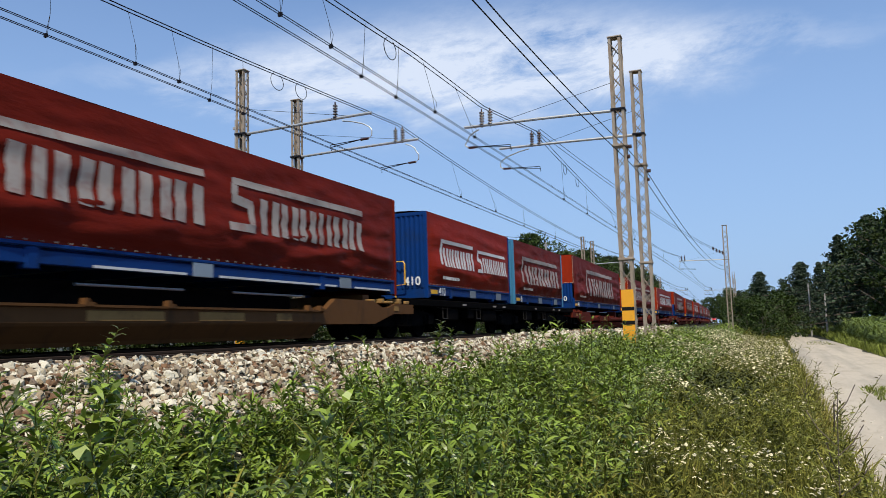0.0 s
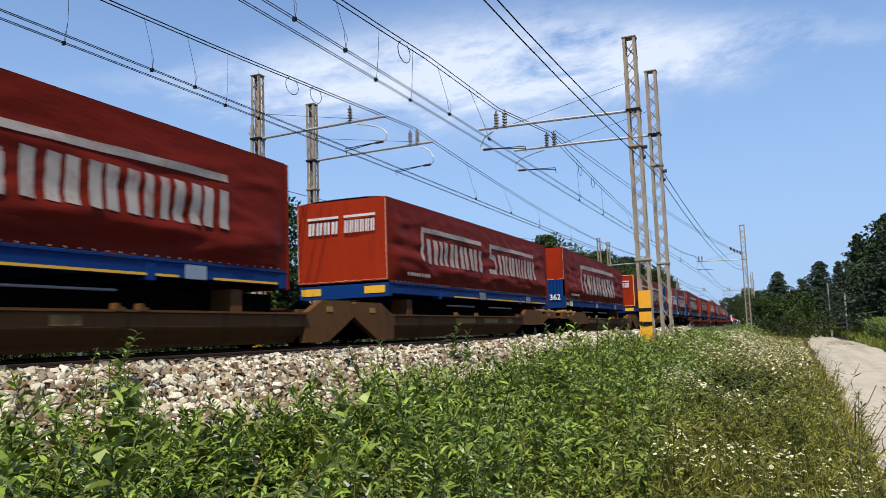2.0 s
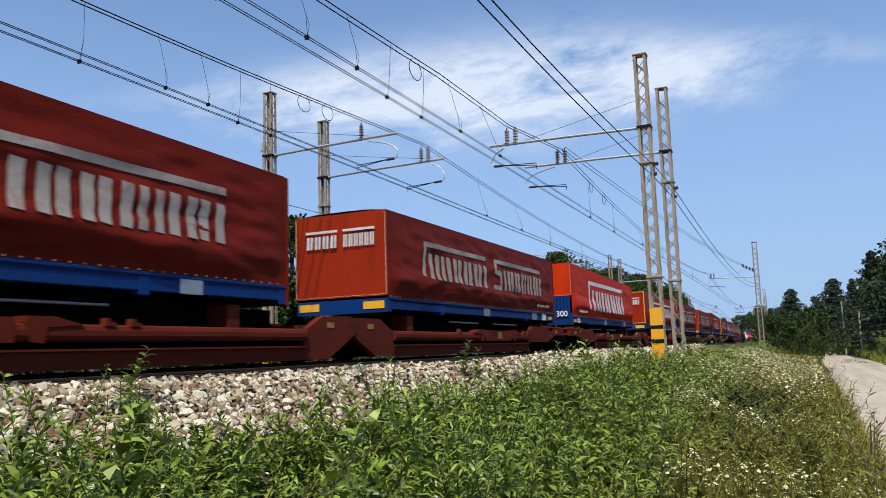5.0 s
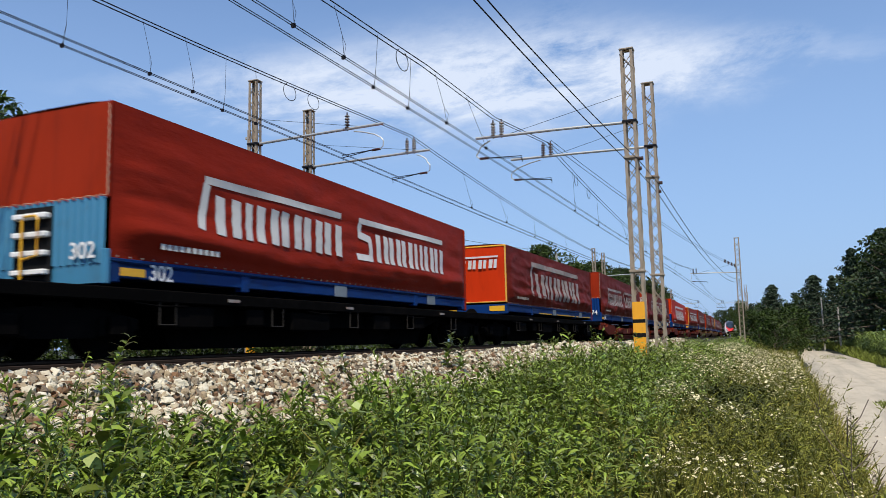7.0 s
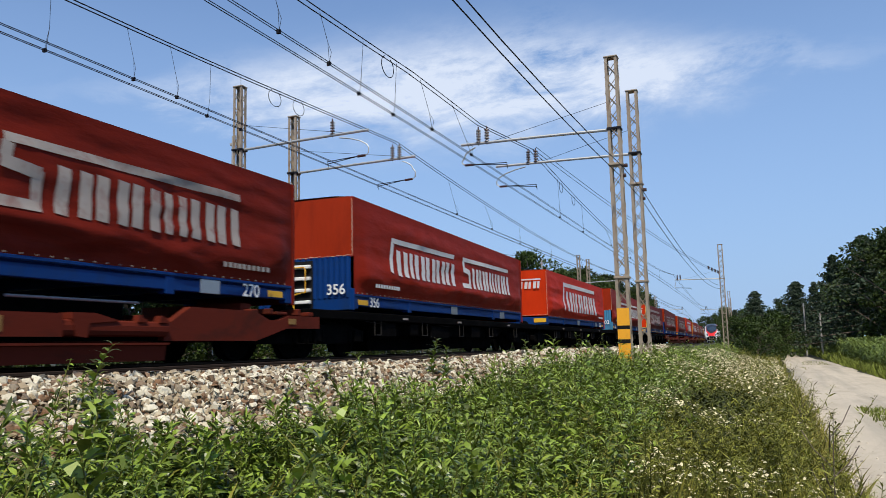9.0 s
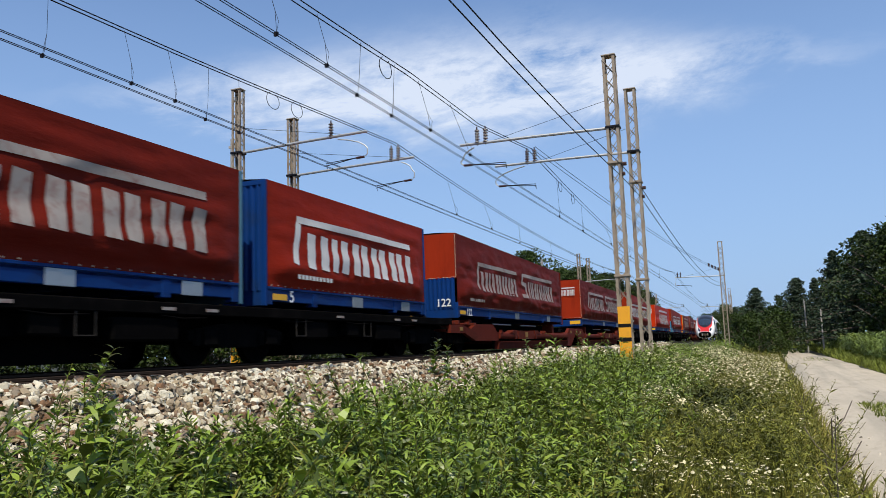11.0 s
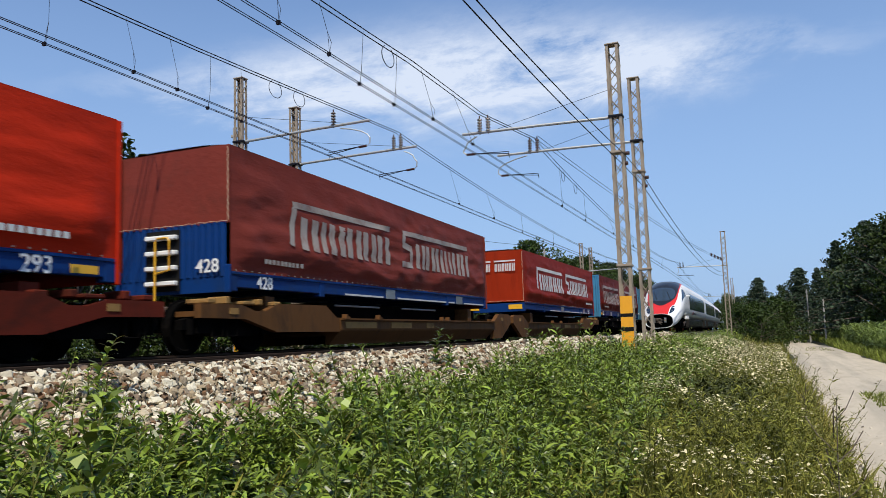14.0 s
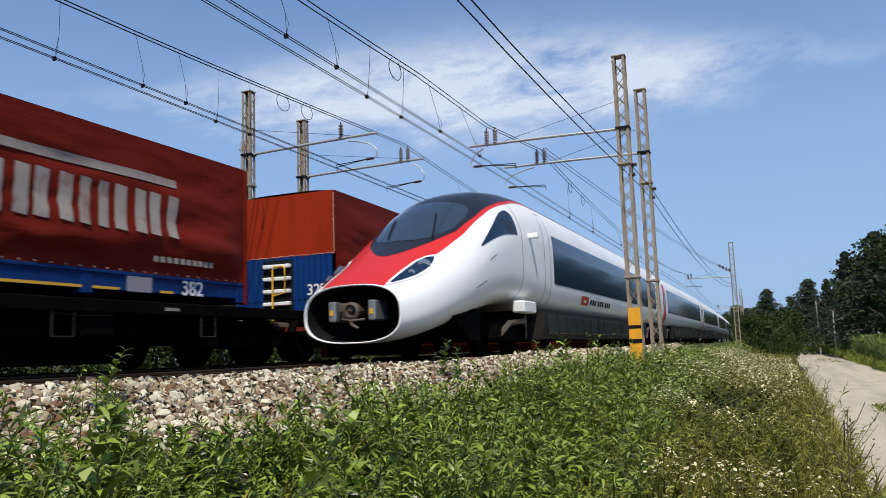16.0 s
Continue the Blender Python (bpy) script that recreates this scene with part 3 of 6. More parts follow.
def catenary(x0, masts, contact, sag, hung, drops, loops):
    """Four contact wires and two messenger wires over one track. masts: (distance, offset of the messenger), hung: its height at each."""
    thing = empty("overhead_wires", "dark contact and messenger wires with droppers", "wires")
    ys = [-6 + 3 * i for i in range(25)] + [75 + 20 * i for i in range(8)]
    for dx in (-0.16, -0.11, 0.11, 0.16):
        g = Geo()
        g.tube([(line_x(x0 + dx, y), y, contact + 0.03 * math.sin(y * 0.13)) for y in ys], 0.0075, 4)
        part("contact_wire", g, M_WIRE, thing)

    def mess(y):
        for (a, xa), (b, xb), ha, hb in zip(masts, masts[1:], hung, hung[1:]):
            if a <= y <= b:
                u = (y - a) / (b - a)
                return line_x(xa + (xb - xa) * u, y), ha + (hb - ha) * u - (sag * 4 * u * (1 - u) if b - a > 10 else 0.0)
        return line_x(masts[-1][1], y), hung[-1]
    for dx in (-0.06, 0.06):
        g = Geo()
        g.tube([(mess(y)[0] + dx, y, mess(y)[1]) for y in np.linspace(masts[0][0], masts[-1][0], 130)], 0.012, 4)
        part("messenger_wire", g, M_WIRE, thing)
    for i, y in enumerate(drops):
        g = Geo()
        s = (-0.135, 0.135)[(i // 2) % 2]
        x, z = mess(y)
        foot = line_x(x0 + s, y)
        g.tube([(x, y, z), (foot + 0.3 * (x - foot), y + 0.05, contact + 0.4), (foot, y + 0.02, contact)], 0.0045, 4)
        g.tube([(foot + 0.3 * (x - foot), y + 0.05, contact + 0.4), (foot + 0.05, y - 0.01, contact + 0.2), (foot, y, contact)], 0.004, 4)
        g.box(foot - 0.03, foot + 0.03, y - 0.018, y + 0.018, contact - 0.01, contact + 0.05)
        part("dropper", g, M_WIRE, thing)
    for y in loops:
        g = Geo()
        r = 0.2
        x, z = mess(y)
        g.tube([(x, y + 1.3 * r * math.sin(a), z + 0.02 - r + r * math.cos(a)) for a in np.linspace(0.5, 5.8, 17)], 0.009, 4)
        part("jumper_loop", g, M_WIRE, thing)
    return thing


catenary(NEAR, [(-32, -6.0), (14.0, -6.25), (19.9, -6.8), (23.4, -6.38), (69, -6.2), (135, -6.2), (215, -6.2)], 4.63, 0.86, (6.8, 5.7, 6.2, 6.33, 5.9, 5.9, 5.9),
         (5.8, 7.4, 9.0, 10.4, 11.9, 13.3, 14.6, 17.0, 27, 31, 36, 42, 50, 58), (12.9, 27.5, 29.5))
catenary(FAR - 0.02, [(-32, -9.9), (13.0, -10.05), (18.6, -10.77), (21.5, -10.2), (69, -10.0), (135, -10.0), (215, -10.0)], 4.9, 0.75, (7.0, 6.04, 6.7, 6.57, 6.0, 6.0, 6.0),
         (7.1, 8.6, 10.2, 11.3, 12.5, 13.6, 26, 30, 35, 41, 48, 56), (15.2, 16.5))


def feeders():
    thing = empty("feeder_wires", "pair of dark feeder wires strung from mast to mast", "wires")
    for dx, dz in ((0.0, 0.0), (0.05, 0.13)):
        g = Geo()
        pts = [(-3.1 + dx, y, 4.17 + dz + 0.0019 * (y - 9.5) ** 2 + (0.012 * (y - 9.5) if y > 9.5 and dz else 0)) for y in np.linspace(-6, 19.9, 14)]
        za = pts[-1][2]
        pts += [(-3.1 + dx, 23.4, za + 0.02)]
        pts += [(-3.1 + dx + 0.1 * u, 23.4 + 45.6 * u, za + 0.02 + 0.15 * u - 0.8 * 4 * u * (1 - u)) for u in np.linspace(0.08, 1, 14)]
        pts += [(-3.0 + dx - 2 * u, 69 + 66 * u, za + 0.15 - 0.8 * 4 * u * (1 - u)) for u in np.linspace(0.1, 1, 10)]
        g.tube(pts, 0.012, 4)
        part("wire", g, M_WIRE, thing)
        for y, x in ((19.9, -3.06 + dx), (23.4, -3.06 + dx)):
            g = Geo()
            g.tube([(x - 0.02, y, za + 0.03), (x + 0.08, y, za + 0.03)], 0.05, 8)
            part("clamp", g, M_INS, thing)
    for dx, dz in ((0.0, 0.0), (0.12, 0.12)):
        g = Geo()
        pa, pb = Vector((-6.35 + dx, 23.4, 6.3 + dz * 0.3)), Vector((-3.0, 69, 5.72 + dz))
        g.tube([pa + (pb - pa) * u - Vector((0, 0, 1.6 * u * (1 - u))) for u in np.linspace(0, 1, 14)], 0.011, 4)
        part("wire", g, M_WIRE, thing)
        for u in (0.84, 0.88, 0.92, 0.96):
            g = Geo()
            q = pa + (pb - pa) * u - Vector((0, 0, 1.6 * u * (1 - u)))
            g.tube([q - Vector((0.0, 0.45, -0.01)), q + Vector((0, 0.45, 0.02))], 0.06, 6)
            part("strain_insulator", g, M_INS, thing)
    thing2 = empty("line_wire", "thin dark line wire behind the far track", "wires")
    for z in (5.2, 4.3):
        g = Geo()
        g.tube([(-15.4 - (y - 20.3) * 0.0126, y, z + 0.0012 * (y - 20) ** 2 * (y < 60)) for y in range(-4, 60, 4)], 0.011, 4)
        part("wire", g, M_WIRE, thing2)


feeders()

# ---- goods train: swap bodies on wagons ----
M_ROPE = mat("pale_lacing_cord", (0.5, 0.36, 0.24), rough=0.8, var=0.4, scale=9)
HALF, TALL, SILL = 1.25, 2.5, 0.38
LONG, SHORT = 13.75, 7.55
CREASE = 1.0
RISE = 0.0


def belly(y, z, seed, length):
    """How far the tarpaulin stands out of its plane at (y, z)."""
    u = (z - SILL) / (TALL - SILL)
    edge = min(1.0, y / 0.5, (length - y) / 0.5, 1.0)
    long = noise.noise((y * 0.35 + seed * 7.3, z * 1.7, seed))
    crease = noise.noise((y * 0.22 + seed * 3.1, z * 4.2 + 0.18 * y, seed + 9.0))
    fine = noise.noise((y * 1.4 + seed, z * 3.0, seed + 4.0))
    fold = abs(noise.noise((y * 0.55 + seed * 1.7, z * 2.6 - 0.35 * y, seed + 2.5))) + 0.6 * abs(noise.noise((y * 1.1 - seed, z * 4.6 + 0.7 * y, seed + 6.5)))
    swell = 0.055 * math.sin(math.pi * min(1.0, max(0.0, u)) ** 0.8) + 0.1 * max(0.0, 0.24 - abs(u - 0.2)) / 0.24
    slack = 1.35 - 0.85 * min(1.0, max(0.0, u))          # taut at the roof, slack over the sill
    return edge * (swell + slack * (0.028 * long + 0.03 * crease + CREASE * (0.014 * fine - 0.034 * fold))) * min(1.0, u * 7.0 + 0.25) * min(1.0, (1.0 - u) * 6.0)


def lifted(y, z, length):
    return z + RISE * (1 - y / length) * min(1.0, max(0.0, (z - 1.9) / 0.5))


def side_sheet(seed, length):
    g = Geo()
    ny, nz = int(length * 9), 32
    rows = []
    for i in range(ny + 1):
        y = length * i / ny
        rows.append([(HALF + 0.012 + belly(y, z, seed, length), y, lifted(y, z, length) + (0.012 * math.sin(y * 11.0) if j == 0 else 0.0)) for j, z in enumerate(np.linspace(SILL - 0.03, TALL - 0.035, nz + 1))])
    g.sheet(rows)
    back = [[(-HALF - 0.012, length * i / 4, lifted(length * i / 4, z, length)) for z in (SILL, TALL - 0.035)] for i in range(5)]
    g.sheet(back)
    return g


def roof_sheet(seed, length):
    g = Geo()
    rows = []
    for i in range(int(length * 3) + 1):
        y = length * i / int(length * 3)
        dip = 0.03 * noise.noise((y * 0.8, seed, 2.0))
        rows.append([(x, y, lifted(y, TALL - 0.035, length) + (0.055 + dip) * (1 - (x / HALF) ** 4)) for x in (-1.262, -1.24, -0.7, 0, 0.7, 1.24, 1.262)])
    g.sheet(rows)
    return g


def stroke(g, pts, wide, seed, length, lift=0.016):
    """A painted stroke on the tarpaulin between two (y, z) points, following its folds."""
    (ya, za), (yb, zb) = pts
    n = max(2, int(math.hypot(yb - ya, zb - za) / 0.12))
    ln = math.hypot(yb - ya, zb - za) or 1.0
    ny, nz = -(zb - za) / ln * wide / 2, (yb - ya) / ln * wide / 2
    rows = []
    for i in range(n + 1):
        u = i / n
        y, z = ya + (yb - ya) * u, za + (zb - za) * u
        m = max(2, int(wide / 0.1))
        rows.append([(HALF + 0.012 + lift + belly(y + ny * w, z + nz * w, seed, length), y + ny * w, z + nz * w) for w in np.linspace(-1, 1, m + 1)])
    g.sheet(rows)


def emblem(thing, kind, y0, y1, z0, z1, seed, length, paint):
    """The forwarder's mark as plain strokes: a bracket line over a row of slanted bars."""
    h = z1 - z0
    bar = 0.135 * h
    slant = 0.16 * h
    g = Geo()
    stroke(g, ((y0 + (slant if kind == "first" else 0.08), z1 - bar / 2), (y1, z1 - bar / 2)), bar, seed, length)
    top_line = part("emblem", g, paint, thing, smooth=True)

    def put(pts, wide):
        q = Geo()
        stroke(q, pts, wide, seed, length)
        part("bar", q, paint, top_line, smooth=True)
    if kind == "first":
        put(((y0 + 0.02, z0 + 0.05), (y0 + slant + 0.06, z1 - bar)), bar * 1.3)
    else:
        w = y1 - y0
        put(((y0 + 0.14, z1 - bar), (y0 + 0.1, z0 + 0.66 * h)), bar * 1.35)
        put(((y0 + 0.03, z0 + 0.6 * h), (y0 + 0.13 * w, z0 + 0.52 * h)), bar * 1.35)
        put(((y0 + 0.12 * w, z0 + 0.56 * h), (y0 + 0.115 * w, z0 + 0.12 * h)), bar * 1.35)
        put(((y0 - 0.1, z0 + 0.06 * h), (y0 + 0.13 * w, z0 + 0.06 * h)), bar * 1.15)
    top = z0 + 0.7 * h
    y = y0 + (0.08 if kind == "first" else 0.17) * (y1 - y0)
    # a row of upright bars, two by two, one left single
    plan = (2, 1, 2, 2, 2, 2) if kind == "first" else (2, 2, 2, 1, 1, 2, 2)
    space = (y1 - y) / sum(1.15 if c == 2 else 0.55 for c in plan)
    for c in plan:
        w = (1.15 if c == 2 else 0.55) * space
        a, b = y + 0.07 * space, y + w - 0.07 * space
        thick = (b - a) * (0.36 if c == 2 else 0.7)
        for m in ((a + thick / 2, b - thick / 2) if c == 2 else ((a + b) / 2,)):
            put(((m - 0.03, z0), (m + 0.03, top)), thick)
        y += w


def steel_end(thing, number, colour, full, y=0.0, way=-1):
    """Blue corrugated end wall with its ladder of white rungs, grab rail and number."""
    g = Geo()
    z1 = TALL - 0.05 if full else 1.27
    n = 16
    rows = []
    for i in range(n * 4 + 1):
        x = -HALF + 0.06 + (2 * HALF - 0.12) * i / (n * 4)
        d = (0.0, 0.035, 0.035, 0.0)[i % 4]
        rows.append([(x, y + way * (0.02 + d), z) for z in (0.3, z1)])
    g.sheet(rows)
    g.box(-HALF, HALF, min(y, y + way * 0.03), max(y, y + way * 0.03), 0.02, 0.3)
    part("end_wall", g, colour, thing)
    for s in (-1, 1):
        g = Geo()
        g.box(s * HALF - 0.07, s * HALF + 0.04, min(y, y + way * 0.07), max(y, y + way * 0.07), 0.0, z1 if full else 0.5, bev=0.01)
        part("corner_post", g, colour, thing)
    if full:
        g = Geo()
        g.box(-HALF, HALF, min(y, y + way * 0.06), max(y, y + way * 0.06), z1 - 0.1, z1, bev=0.01)
        part("top_rail", g, colour, thing)
    if way > 0:
        return
    if number:
        ob = digits(number, 0.34 if len(number) < 4 else 0.26, M_WHITE, thing)
        ob.matrix_local = pose(0.57, y - 0.085, 0.38, 90, 0, 0)
    if full:
        g = Geo()
        g.tube([(0.35, y - 0.2, 0.05), (0.35, y - 0.2, 0.98), (0.4, y - 0.2, 1.05), (0.6, y - 0.2, 1.05), (0.65, y - 0.2, 0.98), (0.65, y - 0.2, 0.4), (0.37, y - 0.2, 0.38)], 0.02, 6)
        part("grab_rail", g, M_YELLOW, thing)
        return
    # flat black plate on the wall, painted as the shade of a ladder recess
    g = Geo()
    g.box(-0.58, 0.2, y - 0.075, y - 0.06, 0.08, 1.2)
    part("ladder_recess", g, M_RUBBER, thing)
    for i in range(4):
        g = Geo()
        z = 0.18 + i * 0.28
        g.box(-0.54, 0.16, y - 0.17, y - 0.06, z, z + 0.085, bev=0.015)
        part("rung", g, M_WHITE, thing)
    g = Geo()
    g.tube([(-0.22, y - 0.24, -0.15), (-0.22, y - 0.24, 0.98), (-0.18, y - 0.24, 1.04), (0.06, y - 0.24, 1.04), (0.1, y - 0.24, 0.98), (0.1, y - 0.24, 0.45), (-0.2, y - 0.24, 0.4)], 0.02, 6)
    part("grab_rail", g, M_YELLOW, thing)


def tarp_end(thing, seed, colour, low, marks, trim):
    """Tail end closed by tarpaulin down to the height low, laced along its edges."""
    g = Geo()
    n = 14
    rows = []
    for i in range(n + 1):
        x = -HALF - 0.01 + (2 * HALF + 0.02) * i / n
        rows.append([(x, -0.02 - 0.035 * noise.noise((x * 1.8, z * 0.7, seed)) * (abs(x) < 1.15) + 0.02 * (abs(x) > 1.2), z) for z in np.linspace(low, TALL - 0.03, 9)])
    g.sheet(rows)
    part("end_tarpaulin", g, colour, thing, smooth=True)
    strips = [(s * HALF - 0.03, s * HALF + 0.03, low, TALL - 0.04) for s in (-1, 1)]
    if trim is M_YELLOW:
        strips += [(-HALF + 0.03, HALF - 0.03, z, z + 0.045) for z in (TALL - 0.09, low)]
    for x0, x1, z0, z1 in strips:
        g = Geo()
        g.box(x0, x1, -0.05, -0.02, z0, z1, bev=0.008)
        part("edge_hem", g, trim, thing)
    for s in (-1, 1):
        g = Geo()
        n = 22
        g.tube([(s * (HALF + 0.006) + (0.008 if i % 2 else -0.008), -0.058, low + 0.03 + i * (TALL - low - 0.12) / n) for i in range(n + 1)], 0.008, 5)
        part("lacing_cord", g, M_ROPE, thing)
    g = Geo()
    g.tube([(-HALF + 2 * HALF * i / 20, -0.05, low + 0.03 + (0.01 if i % 2 else -0.01)) for i in range(21)], 0.006, 5)
    part("hem_cord", g, M_ROPE, thing)
    if marks:
        g = Geo()
        for a, b, c in ((-0.95, -0.05, 4), (0.1, 0.98, 6)) if marks == 2 else ((-0.98, 1.0, 5),):
            g.box(a, b, -0.078, -0.072, 2.02, 2.08)
            for i in range(c):
                w = (b - a) / c
                g.face([(a + w * (i + 0.08), -0.075, 1.64), (a + w * (i + 0.42), -0.075, 1.64), (a + w * (i + 0.5), -0.075, 1.95), (a + w * (i + 0.16), -0.075, 1.95)])
                g.face([(a + w * (i + 0.55), -0.075, 1.64), (a + w * (i + 0.82), -0.075, 1.64), (a + w * (i + 0.9), -0.075, 1.95), (a + w * (i + 0.63), -0.075, 1.95)])
        part("end_mark", g, M_LETTER, thing)


def swap_body(length, tarp, marks, end, number, num_at, seed, strip=False, frame_col=None, old=False):
    """One swap body. Local y runs forward from its tail end, x = HALF is the side seen from the path, z = 0 its underside."""
    global TALL, CREASE, RISE
    TALL, RISE = 2.5, 0.21 if end == "ladder" else 0.0          # these roofs rise towards the tail
    CREASE = 1.9 if tarp in ("worn", "faded") else 1.0          # old curtains hang in folds
    words = {"worn": "worn red", "red": "red", "bright": "bright red", "faded": "faded red"}[tarp]
    ends = {"door": "sun-brightened tail", "ladder": "ladder tail", "steel": "steel ends"}[end]
    thing = empty("swap_body", ("short " if length < 10 else "long ") + words + " curtain swap body with " + ends, "swap body", "swap bodies on the goods train")
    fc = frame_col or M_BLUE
    part("side_curtain", side_sheet(seed, length), M_TARP[tarp], thing, smooth=True)
    part("roof_cover", roof_sheet(seed, length), M_TARP[tarp], thing, smooth=True)
    g = Geo()
    for s in (-1, 1):
        x0, x1 = sorted((s * (HALF - 0.14), s * HALF))
        g.box(x0, x1, 0, length, 0.1, SILL - 0.04, bev=0.012)
        x0, x1 = sorted((s * (HALF - 0.02), s * (HALF + 0.025)))
        g.box(x0, x1, 0.02, length - 0.02, SILL - 0.05, SILL, bev=0.006)
        for y in (0.0, length - 0.2, length * 0.22, length * 0.74):
            g.box(min(s * (HALF - 0.16), s * (HALF + 0.012)), max(s * (HALF - 0.16), s * (HALF + 0.012)), y, y + 0.2, 0.03, SILL - 0.06, bev=0.012)
    for y in np.arange(1.0, length - 0.5, 1.6):
        g.box(-HALF + 0.1, HALF - 0.1, y, y + 0.1, 0.1, 0.28)
    g.box(-HALF, HALF, 0.05, length - 0.05, 0.28, 0.32)
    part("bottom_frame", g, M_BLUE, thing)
    g = Geo()
    for i in range(int(length * 4.2)):
        y = 0.12 + i / 4.2
        g.box(HALF + 0.03, HALF + 0.044, y, y + 0.02, SILL + 0.012, SILL + 0.034)
    tagged(part("curtain_hem", g, M_LETTER_OLD, thing), kind="stuff")
    for y in (length * 0.45, length * 0.8):
        g = Geo()
        g.box(HALF + 0.002, HALF + 0.02, y, y + 0.5, 0.09, 0.33, bev=0.006)
        part("side_plate", g, M_PLATE, thing)
    if strip:
        for a, b in ((0.3, 0.44), (0.5, 0.79), (0.85, 0.87 if number and num_at == "front" else 0.98)):
            g = Geo()
            g.box(HALF + 0.0, HALF + 0.008, length * a, length * b, 0.105, 0.145)
            part("reflective_strip", g, M_YELLOW if strip == 1 else M_LETTER, thing)
    else:
        g = Geo()
        y = 0.22 if num_at != "front" else length - 0.8
        g.box(HALF + 0.002, HALF + 0.012, y, y + 0.48, 0.13, 0.25)
        part("yellow_plate", g, M_YELLOW, thing)
    if number:
        ob = digits(number, 0.34, M_WHITE, thing)
        y = {"tail": 0.78, "front": length - 1.6}[num_at]
        ob.matrix_local = pose(HALF + 0.016, y, 0.1, 90, 0, 90)
    g = Geo()
    y = 0.9 if num_at != "front" else length - 2.3
    for i in range(10):
        g.box(HALF + 0.05 + belly(y + i * 0.14, 0.62, seed, length), HALF + 0.056 + belly(y + i * 0.14, 0.62, seed, length), y + i * 0.14, y + 0.095 + i * 0.14, 0.57, 0.66)
    tagged(part("serial_mark", g, M_LETTER_OLD if old else M_LETTER, thing), kind="stuff")
    lt = M_LETTER_OLD if old else M_LETTER
    if marks == 2:
        if length > 10:
            emblem(thing, "first", 1.8, 6.4, 0.95, 1.92, seed, length, lt)
            emblem(thing, "second", 7.1, 12.0, 0.97, 1.93, seed, length, lt)
        else:
            emblem(thing, "first", 0.8, 3.6, 0.95, 1.75, seed, length, lt)
            emblem(thing, "second", 4.0, 7.0, 0.95, 1.68, seed, length, lt)
    elif length > 10:
        emblem(thing, "first", 2.85, 10.85, 0.72, 2.1, seed, length, lt)
    else:
        emblem(thing, "first", 0.85, 6.6, 0.82, 1.88, seed, length, lt)
    if end == "door":
        # tail sheet takes the sun-lightened red, not the curtain's
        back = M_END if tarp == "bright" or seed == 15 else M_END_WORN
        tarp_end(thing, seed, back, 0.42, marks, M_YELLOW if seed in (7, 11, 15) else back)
        g = Geo()
        g.box(-HALF, HALF, -0.03, 0.0, 0.02, 0.36, bev=0.008)
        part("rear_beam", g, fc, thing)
        for s in (-1, 1):
            g = Geo()
            g.box(s * 0.9 - 0.28, s * 0.9 + 0.28, -0.045, -0.03, 0.12, 0.3)
            part("rear_reflector", g, M_YELLOW, thing)
    elif end == "ladder":
        TALL = 2.5 + RISE
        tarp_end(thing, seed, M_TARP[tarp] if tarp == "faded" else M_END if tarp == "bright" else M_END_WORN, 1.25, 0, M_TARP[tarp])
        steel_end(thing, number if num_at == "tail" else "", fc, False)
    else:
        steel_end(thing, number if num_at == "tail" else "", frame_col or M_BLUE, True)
    TALL = 2.5
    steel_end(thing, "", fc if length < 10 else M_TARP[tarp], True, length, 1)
    return thing


WHEEL = []


def bogie(thing, y):
    if not WHEEL:
        g = Geo()
        ring = lambda r, x: [(x, r * math.cos(a * 0.3142), r * math.sin(a * 0.3142)) for a in range(20)]
        g.stack([ring(0.12, -0.07), ring(0.38, -0.06), ring(0.46, -0.065), ring(0.49, -0.06), ring(0.49, -0.035), ring(0.46, -0.03), ring(0.455, 0.07), ring(0.4, 0.07), ring(0.37, 0.03), ring(0.14, 0.05), ring(0.1, 0.1)])
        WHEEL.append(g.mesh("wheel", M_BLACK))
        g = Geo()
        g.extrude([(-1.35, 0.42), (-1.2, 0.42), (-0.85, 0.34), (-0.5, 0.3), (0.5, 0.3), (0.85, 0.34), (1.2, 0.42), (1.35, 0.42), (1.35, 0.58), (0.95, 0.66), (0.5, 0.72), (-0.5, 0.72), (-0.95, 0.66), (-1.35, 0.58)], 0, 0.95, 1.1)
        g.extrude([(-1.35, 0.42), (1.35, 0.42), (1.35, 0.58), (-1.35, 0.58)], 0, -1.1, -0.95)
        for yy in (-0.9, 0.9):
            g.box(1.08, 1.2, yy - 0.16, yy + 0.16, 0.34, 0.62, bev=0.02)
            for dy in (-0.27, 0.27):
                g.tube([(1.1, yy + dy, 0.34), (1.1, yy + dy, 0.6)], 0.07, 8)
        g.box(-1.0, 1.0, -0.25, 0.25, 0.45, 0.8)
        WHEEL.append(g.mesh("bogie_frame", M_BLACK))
    ob = new("bogie_frame", WHEEL[1])
    ob.parent, ob.location = thing, (0, y, 0)
    for yy in (-0.9, 0.9):
        for s in (-0.7525, 0.7525):
            w = new("wheel", WHEEL[0])
            w.parent, w.location = ob, (s, yy, 0.46)
            if s < 0:
                w.rotation_euler = (0, 0, math.pi)


